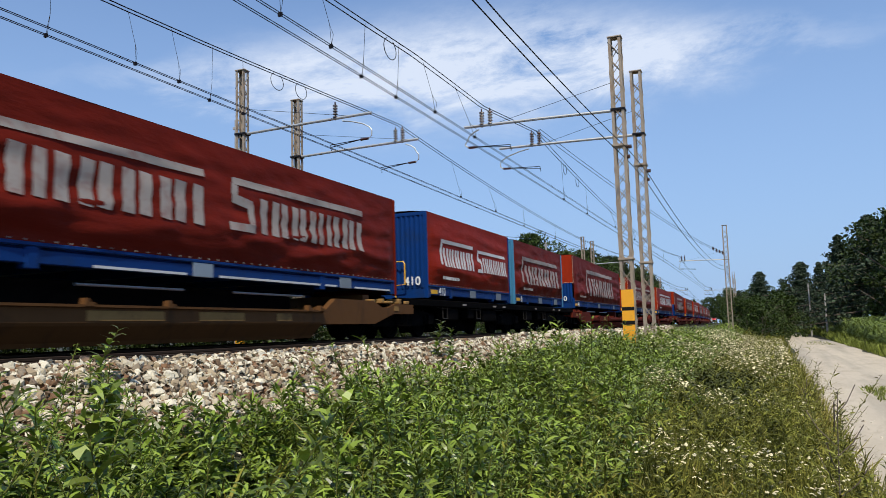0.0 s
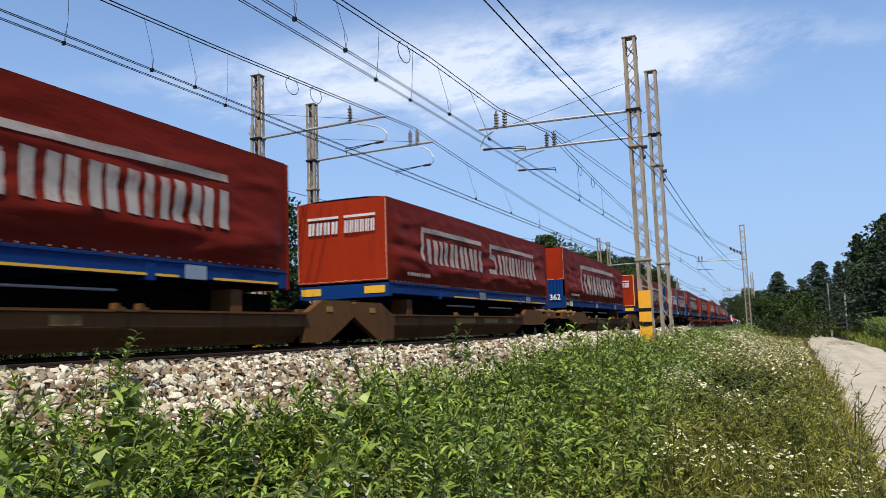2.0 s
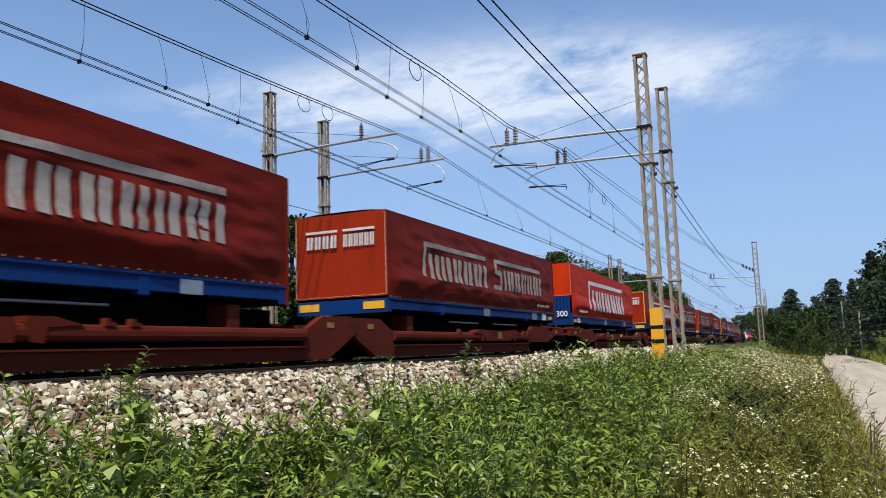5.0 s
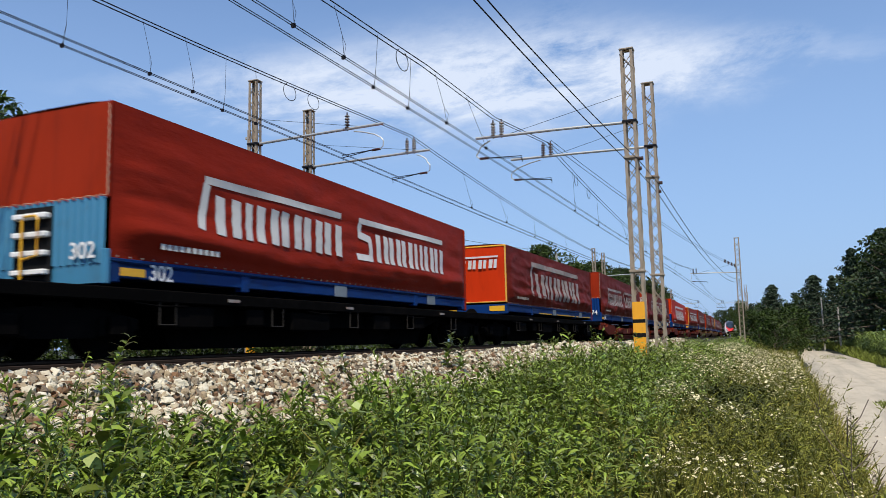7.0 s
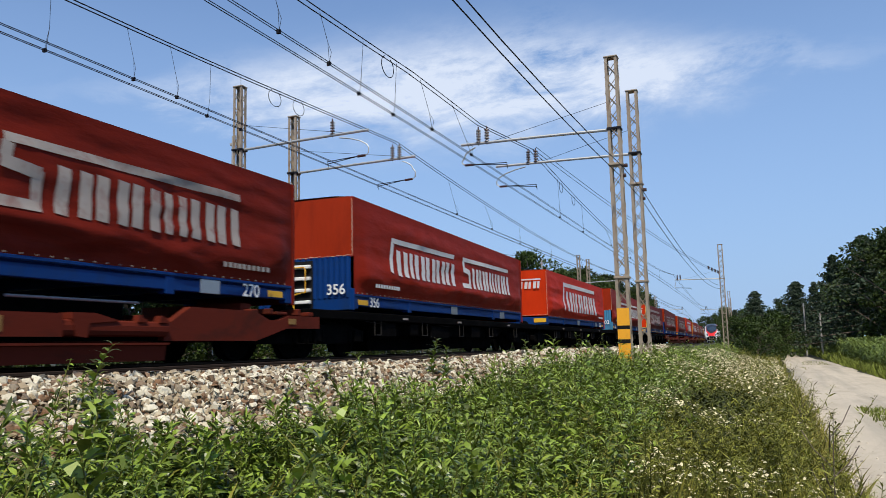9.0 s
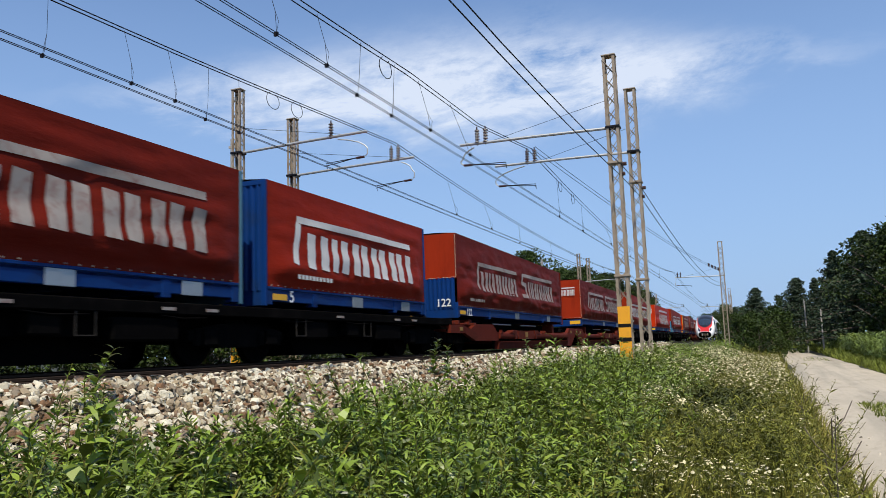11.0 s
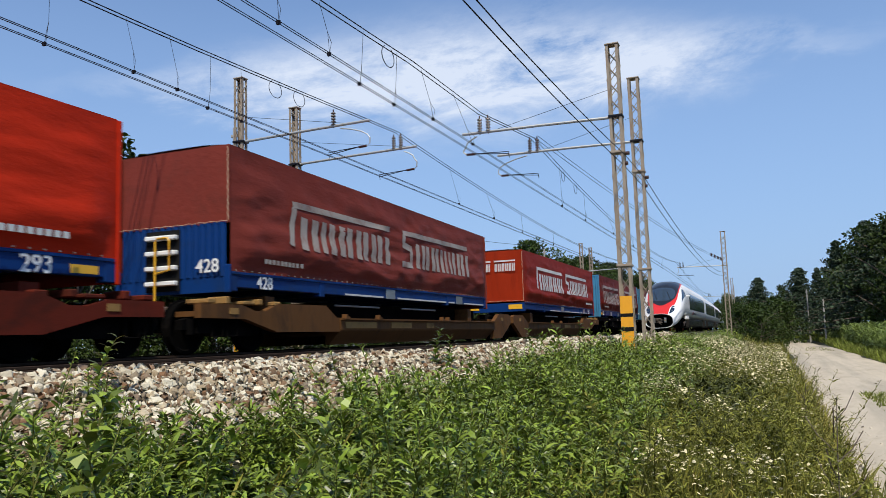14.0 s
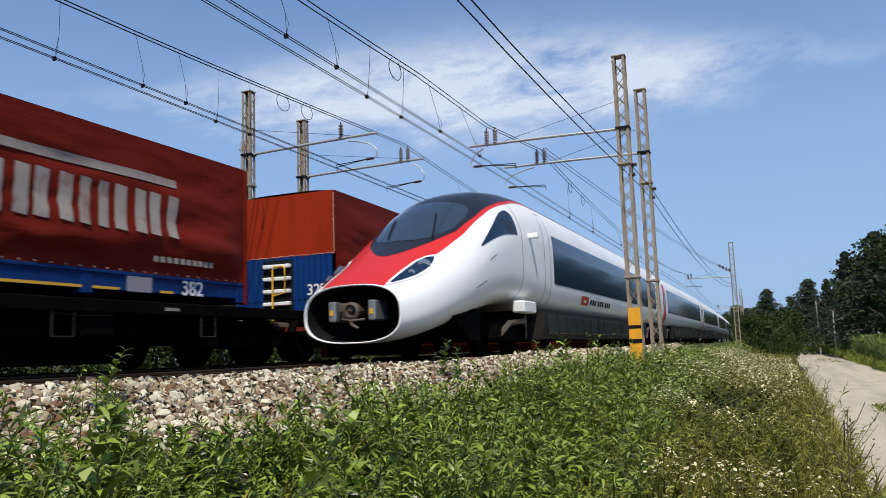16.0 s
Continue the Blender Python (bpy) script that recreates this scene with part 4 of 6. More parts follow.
def pocket_wagon(length, colour, loose):
    """Half of an articulated pocket wagon; local y = 0 under the tail of its swap body. loose: its tail is the coupled end, else its head."""
    word = "rusty brown" if colour is M_BROWN else "oxide red"
    thing = empty("pocket_wagon", word + " pocket wagon with cranked side beams", "wagon", "wagons of the goods train")
    # the coupled end is thin over its bogie and then deep; the articulated end keeps the sill almost to the joint
    coupled = [(0, 0.61), (0, 0.85), (1.1, 0.85), (1.5, 0.75), (1.8, 0.75), (2.25, 0.9), (4.0, 0.91), (4.45, 0.66), (4.6, 0.66), (4.6, 0.36), (2.2, 0.36), (1.2, 0.6)]
    jointed = [(0, 0.6), (0, 0.84), (0.2, 0.91), (1.3, 0.91), (1.85, 0.66), (1.95, 0.66), (1.95, 0.07), (1.1, 0.07), (0.4, 0.4)]
    if loose:
        a, b = -0.9, length + 2.4
        sa, sb = a + 4.58, b - 1.93
        tail, head = [(a + u, v) for u, v in coupled], [(b - u, v) for u, v in jointed]
    else:
        a, b = -1.9, length + 0.9
        sa, sb = a + 1.93, b - 4.58
        tail, head = [(a + u, v) for u, v in jointed], [(b - u, v) for u, v in coupled]
    brown = colour is M_BROWN
    # brown wagons have one tub-shaped sill, red ones a rounded upper and a lower beam with a gap
    tub = [(1.2, 0.65), (1.43, 0.65), (1.43, 0.615), (1.375, 0.6), (1.375, 0.4), (1.35, 0.36), (1.12, 0.14), (1.08, 0.08), (0.98, 0.08), (0.98, 0.42)]
    upper = [(1.2, 0.65), (1.38, 0.65), (1.42, 0.625), (1.44, 0.57), (1.44, 0.5), (1.41, 0.44), (1.36, 0.42), (1.2, 0.42)]
    lower = [(1.2, 0.33), (1.44, 0.33), (1.44, 0.3), (1.38, 0.285), (1.35, 0.06), (1.2, 0.06)]
    for s in (-1, 1):
        for poly in (tail, head):
            g = Geo()
            g.extrude(poly, 0, min(s * 1.22, s * 1.36), max(s * 1.22, s * 1.36))
            part("cranked_end", g, colour, thing)
        for name, prof in (("side_sill", tub),) if brown else (("upper_beam", upper), ("lower_beam", lower)):
            g = Geo()
            g.extrude([(s * u, v) for u, v in prof], 1, sa, sb)
            part(name, g, colour, thing)
        if not brown:
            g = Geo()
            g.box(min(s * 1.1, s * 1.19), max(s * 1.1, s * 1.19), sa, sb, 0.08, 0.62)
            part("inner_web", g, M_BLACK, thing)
            x0, x1 = sorted((s * 1.2, s * 1.455))
            for y, k in ((5.6, 1), (8.3, -1)):
                g = Geo()
                g.extrude([(y - 0.75 * k, 0.64), (y - 0.3 * k, 0.74), (y + 0.1 * k, 0.74), (y + 0.1 * k, 0.66), (y + 0.02 * k, 0.42), (y - 0.16 * k, 0.4), (y - 0.2 * k, 0.6)], 0, x0, x1)
                part("bracket", g, colour, thing)
            g = Geo()
            g.extrude([(5.85, 0.41), (8.05, 0.41), (8.05, 0.72), (5.85, 0.72)], 0, *sorted((s * 1.2, s * 1.45)))
            part("side_panel", g, colour, thing)
            g = Geo()
            g.box(min(s * 1.45, s * 1.458), max(s * 1.45, s * 1.458), 6.8, 7.15, 0.47, 0.67)
            part("badge", g, M_OCHRE, thing)
    for y0, k in ((a, 1), (b, -1)):
        if (k > 0) != loose:
            continue
        for j, (w, h) in enumerate(((0.22, 0.02), (0.12, 0.07), (0.36, 0.0), (0.12, 0.05), (0.22, 0.02))):
            g = Geo()
            y = y0 + k * (0.2 + 0.48 * j)
            g.box(0.86 + 0.06 * (j % 2), 1.34, min(y, y + k * w), max(y, y + k * w), 0.86, 0.92 + h, bev=0.015)
            part("deck_fitting", g, M_OCHRE if brown else colour, thing)
    for j in range(2):
        g = Geo()
        x = 1.16
        y = a + 0.2 + 0.55 * j
        g.tube([(x, y, 0.84), (x, y, 0.3)], 0.018, 5)
        part("step_bar", g, M_BLACK, thing)
    g = Geo()
    g.box(-1.2, 1.2, a + 0.02, sa, 0.64, 0.73)
    g.box(-1.2, 1.2, sb, b - 0.02, 0.64, 0.73)
    g.box(-1.19, 1.19, sa + 0.1, sb - 0.1, 0.28, 0.36)
    for y in (1.2, length - 1.5):
        g.box(-1.15, 1.15, y, y + 0.3, 0.36, 1.05)
    part("floor", g, colour, thing)
    # added black wall: closes the view through and stands for the body's underside shade
    g = Geo()
    g.box(-0.7, 0.7, sa + 0.2, sb - 0.2, 0.3, 1.03)
    part("centre_sill", g, M_BLACK, thing)
    for y in (3.8, 5.4, 9.4, length - 3.9):
        g = Geo()
        g.extrude([(y, 0.63), (y + 0.2, 0.63), (y + 0.18, 0.68), (y + 0.1, 0.69), (y + 0.08, 0.74), (y + 0.02, 0.74)], 0, 1.34, 1.45)
        part("latch", g, colour, thing)
    if brown:
        for y, w in ((3.9, 1.5), (6.2, 1.2), (8.4, 0.5)):
            g = Geo()
            g.box(1.376, 1.384, y, y + w, 0.43, 0.57)
            part("code_panel", g, M_OCHRE, thing)
    for y in (a + 0.75, b - 1.15):
        g = Geo()
        g.box(1.36, 1.372, y, y + 0.24, 0.68, 0.79)
        part("code_panel", g, M_OCHRE, thing)
    for y0, y1 in ((4.0, 6.2), (7.5, 9.8)):
        g = Geo()
        g.tube([(1.05, y0, 0.95), (1.05, y1, 0.95)], 0.022, 8)
        part("support_rail", g, M_PLATE, thing)
    end, k = (a, 1) if loose else (b, -1)
    g = Geo()
    g.tube([(0.45, end + 0.2 * k, 0.74), (0.45, end - 0.4 * k, 0.74)], 0.1, 8)
    part("drawbar", g, M_STEEL, thing)
    for y in (end + 0.35 * k, end + 0.75 * k):
        g = Geo()
        g.tube([(1.3, y, 0.6), (1.3, y, 0.3), (1.3, y + 0.28, 0.3), (1.3, y + 0.28, 0.6)], 0.016, 5)
        part("step_iron", g, M_BLACK, thing)
    bogie(thing, end + 1.2 * k)
    if not loose:
        bogie(thing, a - 0.1)
    return thing


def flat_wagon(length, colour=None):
    thing = empty("flat_wagon", "sooty container flat wagon with brake gear, coloured black for the shade beneath", "wagon", "wagons of the goods train")
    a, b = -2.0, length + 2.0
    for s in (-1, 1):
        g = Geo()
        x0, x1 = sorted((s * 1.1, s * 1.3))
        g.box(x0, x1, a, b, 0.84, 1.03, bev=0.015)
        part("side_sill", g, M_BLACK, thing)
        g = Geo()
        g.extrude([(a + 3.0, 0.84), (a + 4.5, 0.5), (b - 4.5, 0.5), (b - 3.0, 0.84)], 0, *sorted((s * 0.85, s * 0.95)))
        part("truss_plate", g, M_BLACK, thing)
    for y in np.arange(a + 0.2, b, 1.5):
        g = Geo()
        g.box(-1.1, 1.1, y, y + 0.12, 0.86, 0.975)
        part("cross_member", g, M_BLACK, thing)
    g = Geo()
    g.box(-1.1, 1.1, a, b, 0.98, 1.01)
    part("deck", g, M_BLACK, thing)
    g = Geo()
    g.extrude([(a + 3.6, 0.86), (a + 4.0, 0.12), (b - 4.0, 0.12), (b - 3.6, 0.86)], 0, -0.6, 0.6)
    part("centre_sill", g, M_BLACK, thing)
    for y in np.arange(1.0, length - 1.0, 2.9):
        g = Geo()
        g.tube([(1.28, y, 0.84), (1.28, y, 0.5), (1.28, y + 0.35, 0.5), (1.28, y + 0.35, 0.84)], 0.016, 5)
        part("step_iron", g, M_TGREY, thing)
    for y, w, z0, z1 in ((1.4, 0.9, 0.45, 0.8), (3.2, 0.5, 0.5, 0.8), (4.6, 1.4, 0.42, 0.78), (8.0, 0.8, 0.45, 0.8), (10.2, 0.6, 0.5, 0.82)):
        if y + w < length:
            g = Geo()
            g.box(0.8, 1.25, y, y + w, z0, z1, bev=0.03)
            part("equipment_box", g, M_BLACK, thing)
    for y in np.arange(0.5, length - 0.5, length / 3):
        g = Geo()
        g.tube([(1.28, y, 0.82), (1.28, y + 0.5, 0.78), (1.28, y + 1.1, 0.8)], 0.014, 5)
        part("brake_lever", g, M_BLACK, thing)
    for y in (2.6, 6.6, length - 2.0):
        g = Geo()
        g.box(1.3, 1.31, y, y + 0.3, 0.9, 0.95)
        part("code_panel", g, M_LETTER_OLD, thing)
    for s in (-0.85, 0.85):
        g = Geo()
        g.tube([(s, a, 1.0), (s, a - 0.45, 1.0)], 0.08, 8)
        g.tube([(s, a - 0.45, 1.0), (s, a - 0.5, 1.0)], 0.2, 12)
        part("buffer", g, M_BLACK, thing)
    bogie(thing, a + 1.4)
    bogie(thing, b - 1.8)
    return thing


# tail position at 0 s, length, tarpaulin, marks, tail, number, where it stands, strip, wagon
TRAIN = [
    (20.1, SHORT, "red", 2, "steel", "410", "tail", 0, "flat", M_BLUE), (28.4, SHORT, "worn", 1, "steel", "0", "tail", 0, "flat", M_CYAN),
    (38.6, LONG, "worn", 1, "ladder", "40", "tail", 0, "red", None), (56.4, LONG, "worn", 2, "door", "", "tail", 0, "red", None),
    (74.2, LONG, "red", 2, "door", "", "tail", 0, "red", None), (92.0, LONG, "worn", 1, "ladder", "", "tail", 0, "red", None),
    (4.15, LONG, "worn", 2, "door", "", "tail", 2, "brown", None),
    (-14.0, LONG, "worn", 1, "ladder", "362", "tail", 0, "brown", None),
    (-30.8, LONG, "worn", 2, "door", "", "tail", 1, "brown", None),
    (-48.8, LONG, "worn", 2, "ladder", "393", "tail", 1, "brown", None),
    (-65.1, LONG, "red", 2, "door", "400", "front", 1, "red", None),
    (-83.5, LONG, "bright", 1, "ladder", "300", "tail", 0, "red", None),
    (-100.2, LONG, "worn", 2, "door", "288", "front", 0, "red", None),
    (-118.0, LONG, "worn", 2, "ladder", "374", "tail", 0, "red", None),
    (-134.4, LONG, "worn", 1, "door", "", "tail", 1, "flat", None),
    (-152.3, LONG, "red", 2, "ladder", "302", "tail", 0, "flat", M_CYAN),
    (-169.4, LONG, "bright", 1, "door", "323", "front", 0, "flat", None),
    (-187.5, LONG, "red", 2, "ladder", "356", "tail", 0, "flat", None),
    (-203.9, LONG, "worn", 2, "door", "270", "front", 0, "red", None),
    (-222.4, LONG, "worn", 2, "ladder", "122", "tail", 0, "red", None),
    (-232.6, SHORT, "red", 1, "steel", "5", "tail", 0, "flat", M_BLUE), (-241.0, SHORT, "worn", 1, "steel", "4124", "tail", 0, "flat", M_SLATE),
    (-251.0, SHORT, "worn", 1, "steel", "63", "tail", 0, "flat", M_CYAN), (-259.2, SHORT, "worn", 1, "steel", "73", "tail", 0, "flat", M_CYAN),
    (-275.2, LONG, "red", 2, "door", "333", "front", 2, "brown", None),
    (-293.7, LONG, "faded", 2, "ladder", "428", "tail", 2, "brown", None),
    (-310.1, LONG, "bright", 1, "door", "293", "front", 0, "red", None),
    (-328.6, LONG, "worn", 2, "ladder", "322", "tail", 0, "red", None),
    (-345.6, LONG, "worn", 2, "door", "382", "front", 1, "flat", None),
]
GOODS = []


def goods_train():
    wagons = {}
    for i, (s0, length, tarp, marks, end, number, num_at, strip, wagon, fc) in enumerate(TRAIN):
        body = swap_body(length, tarp, marks, end, number, num_at, i + 1, strip, fc, tarp in ("faded", "worn"))
        GOODS.append((body, s0, 1.07))
        key = (wagon, length, end == "ladder")
        if key not in wagons:
            wg = flat_wagon(length) if wagon == "flat" else pocket_wagon(length, M_BROWN if wagon == "brown" else M_RED, end == "ladder")
            wagons[key] = wg
        else:
            wg = copy_thing(wagons[key], Matrix())
        GOODS.append((wg, s0, 0.0))
    # the front of the train, far ahead
    far = [(GOODS[2 * k][0], GOODS[2 * k + 1][0]) for k in (3, 4, 5)]
    for j in range(11):
        body, wg = far[j % 3]
        s0 = 109.8 + 17.8 * j
        GOODS.append((copy_thing(body, Matrix()), s0, 1.07))
        GOODS.append((copy_thing(wg, Matrix()), s0, 0.0))


goods_train()

# ---- express train ----
NOSE_Y = (0.0, 0.25, 0.6, 1.1, 1.7, 2.4, 3.1, 3.8, 4.6, 5.4, 6.4, 8.0)
NOSE_W = (0.885, 1.0, 1.11, 1.21, 1.29, 1.34, 1.37, 1.39, 1.405, 1.41, 1.415, 1.415)
NOSE_T = (1.24, 1.37, 1.53, 1.76, 2.08, 2.52, 2.97, 3.31, 3.53, 3.65, 3.7, 3.7)
NOSE_B = (0.3, 0.29, 0.31, 0.37, 0.48, 0.62, 0.79, 0.96, 1.06, 1.06, 1.0, 0.96)
NOSE_N = (2.7, 2.6, 2.5, 2.45, 2.4, 2.4, 2.45, 2.55, 2.7, 2.85, 3.0, 3.1)
CAR = 25.9


def dense(vs):
    """The nose's outline as a fine table, its corners rounded off and its ends kept."""
    ys = np.arange(0.0, 9.01, 0.02)
    v = np.interp(ys, NOSE_Y, vs)
    pad = 28
    ext = np.concatenate([2 * v[0] - v[pad:0:-1], v, 2 * v[-1] - v[-2:-pad - 2:-1]])
    for _ in range(2):
        ext = np.convolve(ext, np.ones(21) / 21, "same")
        ext[:10], ext[-10:] = ext[10], ext[-11]
    return ys, ext[pad:-pad]


TABLE = [dense(v) for v in (NOSE_W, NOSE_T, NOSE_B, NOSE_N)]


def shell(y, th, out=0.0, nose=True):
    """Point of the car body's skin: y along it, th the angle round it in degrees, out its lift above the skin."""
    yy = y if nose else 9.0
    w, zt, zb, n = (float(np.interp(yy, ys, v)) for ys, v in TABLE)
    c, s = math.cos(radians(th)), math.sin(radians(th))
    zc = zb + (zt - zb) * 0.47
    hz = (zt - zc) if s > 0 else (zc - zb)
    e = 2.0 / (n * float(np.interp(yy, (1.0, 3.0), (1.0, 0.86))) if s > 0 else n * float(np.interp(yy, (1.5, 5.0), (1.0, 1.6))))
    x, z = math.copysign(abs(c) ** e, c) * (w + out), zc + math.copysign(abs(s) ** e, s) * (hz + out)
    return (x, y, z)


def skin(lo, hi, y0, y1, ny, nt, out, nose=True):
    """A patch of the skin between the angles lo(y) and hi(y)."""
    g = Geo()
    rows = []
    for i in range(ny + 1):
        y = y0 + (y1 - y0) * i / ny
        a, b = (lo(y) if callable(lo) else lo), (hi(y) if callable(hi) else hi)
        rows.append([shell(y, a + (b - a) * j / nt, out, nose) for j in range(nt + 1)])
    g.sheet(rows)
    return g


def interp(xs, vs):
    return lambda y: float(np.interp(y, xs, vs))


def underbody(thing, y0, y1, gaps):
    g = Geo()
    y = y0
    for a, b in gaps + [(y1, y1)]:
        if a > y:
            g.extrude([(-1.3, 0.32), (1.3, 0.32), (1.36, 0.6), (1.36, 0.97), (-1.36, 0.97), (-1.36, 0.6)], 1, y, a)
        y = b
    part("skirt", g, M_TGREY, thing)
    y = y0
    for a, b in gaps + [(y1, y1)]:
        k = y + 0.4
        while k + 0.9 < a:
            g = Geo()
            g.box(1.345, 1.375, k, k + 0.82, 0.45, 0.88, bev=0.01)
            part("skirt_panel", g, M_TBLACK, thing)
            k += 0.95
        y = b
    g = Geo()
    g.box(-1.1, 1.1, y0, y1, 0.75, 1.0)
    part("floor_pan", g, M_BLACK, thing)
    for a, b in gaps:
        bogie(thing, (a + b) / 2)
        g = Geo()
        m = (a + b) / 2
        g.tube([(1.2, m - 1.1, 0.6), (1.25, m - 0.3, 0.8), (1.2, m + 0.8, 0.75)], 0.05, 6)
        g.tube([(1.22, m - 0.9, 0.35), (1.22, m - 0.5, 0.75)], 0.06, 6)
        part("damper", g, M_STEEL, thing)


def side_window(thing, y0, y1, nose):
    for flip in (0, 1):
        lo, hi = (-9.0, 16.0) if not flip else (180 - 16.0, 180 + 9.0)
        part("window_band", skin(lo, hi, y0, y1, 40, 6, 0.008, nose), M_GLASS, thing)


def lead_car():
    thing = empty("express_lead_car", "white express car with red stripe and open black coupler nose", "train car", "cars of the express train")
    L = 27.6
    red = interp((0, 0.6, 1.0, 1.5, 2.5, 3.5, 4.9, 6.0, 8), (58, 57, 56, 51, 44, 42.5, 44, 50, 53))
    blk = interp((1.18, 1.25, 1.4, 1.8, 2.4, 3.2, 4.2, 4.9, 6.2, 8), (89, 84, 78, 65, 52, 47, 47, 48.5, 56, 58))
    g = skin(-90, 270, 0.0, 8.0, 90, 120, 0.0)
    g2 = skin(-90, 270, 8.0, L, 10, 60, 0.0)
    part("body", g, M_TWHITE, thing, smooth=True)
    part("body_rear", g2, M_TWHITE, thing, smooth=True)
    part("red_hood", skin(red, lambda y: 180 - red(y), 0.01, 8.0, 90, 60, 0.006), M_TRED, thing, smooth=True)
    part("red_hood_rear", skin(53, 127, 8.0, L, 8, 20, 0.006, False), M_TRED, thing, smooth=True)
    part("black_mask", skin(blk, lambda y: 180 - blk(y), 1.19, 8.0, 90, 50, 0.012), M_TBLACK, thing, smooth=True)
    part("grey_roof", skin(58, 122, 8.0, L, 8, 16, 0.012, False), M_TBLACK, thing, smooth=True)
    wlo = interp((1.8, 1.95, 2.4, 3.0, 3.3, 3.4), (80, 68, 56, 53, 56, 62))
    part("windscreen", skin(wlo, lambda y: 180 - wlo(y), 1.8, 3.4, 40, 30, 0.018), M_SCREEN, thing, smooth=True)
    g = Geo()
    for a, b in ((66, 78), (100, 112)):
        g.tube([shell(1.9 + 0.9 * u, a + (b - a) * u, 0.045) for u in np.linspace(0, 1, 8)], 0.014, 5)
    part("wiper", g, M_RUBBER, thing)
    for flip in (0, 1):
        f = (lambda t: t) if not flip else (lambda t: 180 - t)
        lo, hi = interp((2.7, 4.6), (21, 9.5)), interp((2.7, 3.4, 4.1, 4.45, 4.6), (22.5, 28, 36, 37, 31))
        part("cab_window", skin(lambda y: f(lo(y)), lambda y: f(hi(y)), 2.7, 4.6, 16, 8, 0.009), M_GLASS, thing, smooth=True)
        # headlamp in a white frame that cuts into the red
        rim_lo, rim_hi = interp((0.05, 0.25, 0.55, 0.9, 1.25, 1.45), (55, 47, 41, 40, 44, 50)), interp((0.05, 0.25, 0.6, 1.0, 1.3, 1.45), (58, 61, 63, 63, 58, 52))
        part("lamp_frame", skin(lambda y: f(rim_lo(y)), lambda y: f(rim_hi(y)), 0.05, 1.45, 24, 8, 0.015), M_TWHITE, thing, smooth=True)
        g_lo, g_hi = interp((0.14, 0.3, 0.6, 0.9, 1.2, 1.36), (54, 49, 44.5, 44, 46.5, 50)), interp((0.14, 0.3, 0.6, 1.0, 1.25, 1.36), (57, 58.5, 60, 60, 56.5, 52))
        part("headlamp", skin(lambda y: f(g_lo(y)), lambda y: f(g_hi(y)), 0.14, 1.36, 24, 8, 0.021), M_GLASS, thing, smooth=True)
        for yc, tc, r in ((1.0, 51, 0.11), (0.6, 51, 0.06)):
            g = Geo()
            p = Vector(shell(yc, f(tc), 0.03))
            q = Vector(shell(yc, f(tc), 0.2)) - p
            q = (q.normalized() + Vector((0, -0.9, 0))).normalized()
            side = q.cross(Vector((0, 0, 1))).normalized()
            up = side.cross(q)
            ring = lambda rr, d: [p + q * d + (side * math.cos(a * 0.5236) + up * math.sin(a * 0.5236)) * rr for a in range(12)]
            g.stack([ring(r, -0.02), ring(r, 0.01), ring(r * 0.75, 0.0), ring(r * 0.3, -0.02)])
            part("lamp_ring", g, M_LAMP, thing)
        # seams, door and hatches
        for y, a, b in ((4.85, -60, 42), (6.55, -50, 30), (7.05, -50, 30)):
            g = skin(f(a), f(b), y, y + 0.022, 1, 24, 0.004)
            part("door_seam", g, M_TGREY, thing)
        for y, w, t in ((2.9, 0.35, 3), (3.3, 0.35, 17), (2.2, 0.5, -8), (6.6, 0.45, 38)):
            part("hatch_line", skin(f(t), f(t + 0.8), y, y + w, 3, 1, 0.004), M_TGREY, thing)
        g = Geo()
        s = -1 if flip else 1
        g.box(min(s * 1.36, s * 1.62), max(s * 1.36, s * 1.62), 5.35, 5.47, 2.5, 2.62, bev=0.02)
        part("mirror_camera", g, M_TWHITE, thing)
        g = Geo()
        g.box(min(s * 1.2, s * 1.47), max(s * 1.2, s * 1.47), 4.6, 5.5, 0.87, 1.12, bev=0.03)
        part("equipment_cover", g, M_WHITE, thing)
        if not flip:
            part("emblem_field", skin(-31, -15, 10.3, 11.2, 4, 3, 0.009, False), M_TRED, thing)
            part("emblem_cross", skin(-25.5, -20.5, 10.62, 10.88, 2, 2, 0.013, False), M_WHITE, thing)
            g = Geo()
            for i in range(9):
                y = 11.45 + i * 0.3 + (0.15 if i > 2 else 0) + (0.15 if i > 5 else 0)
                g.sheet([[shell(y + a, t, 0.009, False) for t in (-28, -18)] for a in (0.0, 0.2)])
            part("name_mark", g, M_TGREY, thing)
    side_window(thing, 7.35, 25.0, False)
    # coupler bay, its lining coloured black to stand for the shade inside
    g = Geo()
    ring = lambda k, y: [(shell(0.0, th)[0] * k, y, 0.77 + (shell(0.0, th)[2] - 0.77) * k) for th in range(0, 360, 8)]
    g.stack([ring(0.99, 0.0), ring(0.94, -0.015), ring(0.93, 0.03), ring(0.86, 0.7), ring(0.3, 0.95)], caps=False)
    g.f.append(tuple(range(len(g.v) - 45, len(g.v))))
    g.m.append(0)
    part("coupler_bay", g, M_RUBBER, thing, "open coupler bay blackened for the shade inside")
    g = Geo()
    g.stack([[(p[0] * k, p[1], 0.77 + (p[2] - 0.77) * k) for p in [(shell(0.0, th)[0], y, shell(0.0, th)[2]) for th in range(0, 360, 8)]] for k, y in ((1.0, 0.02), (1.005, -0.03), (0.985, -0.05), (0.955, -0.03), (0.95, 0.03))], caps=False)
    part("bay_rim", g, M_TWHITE, thing, smooth=True)
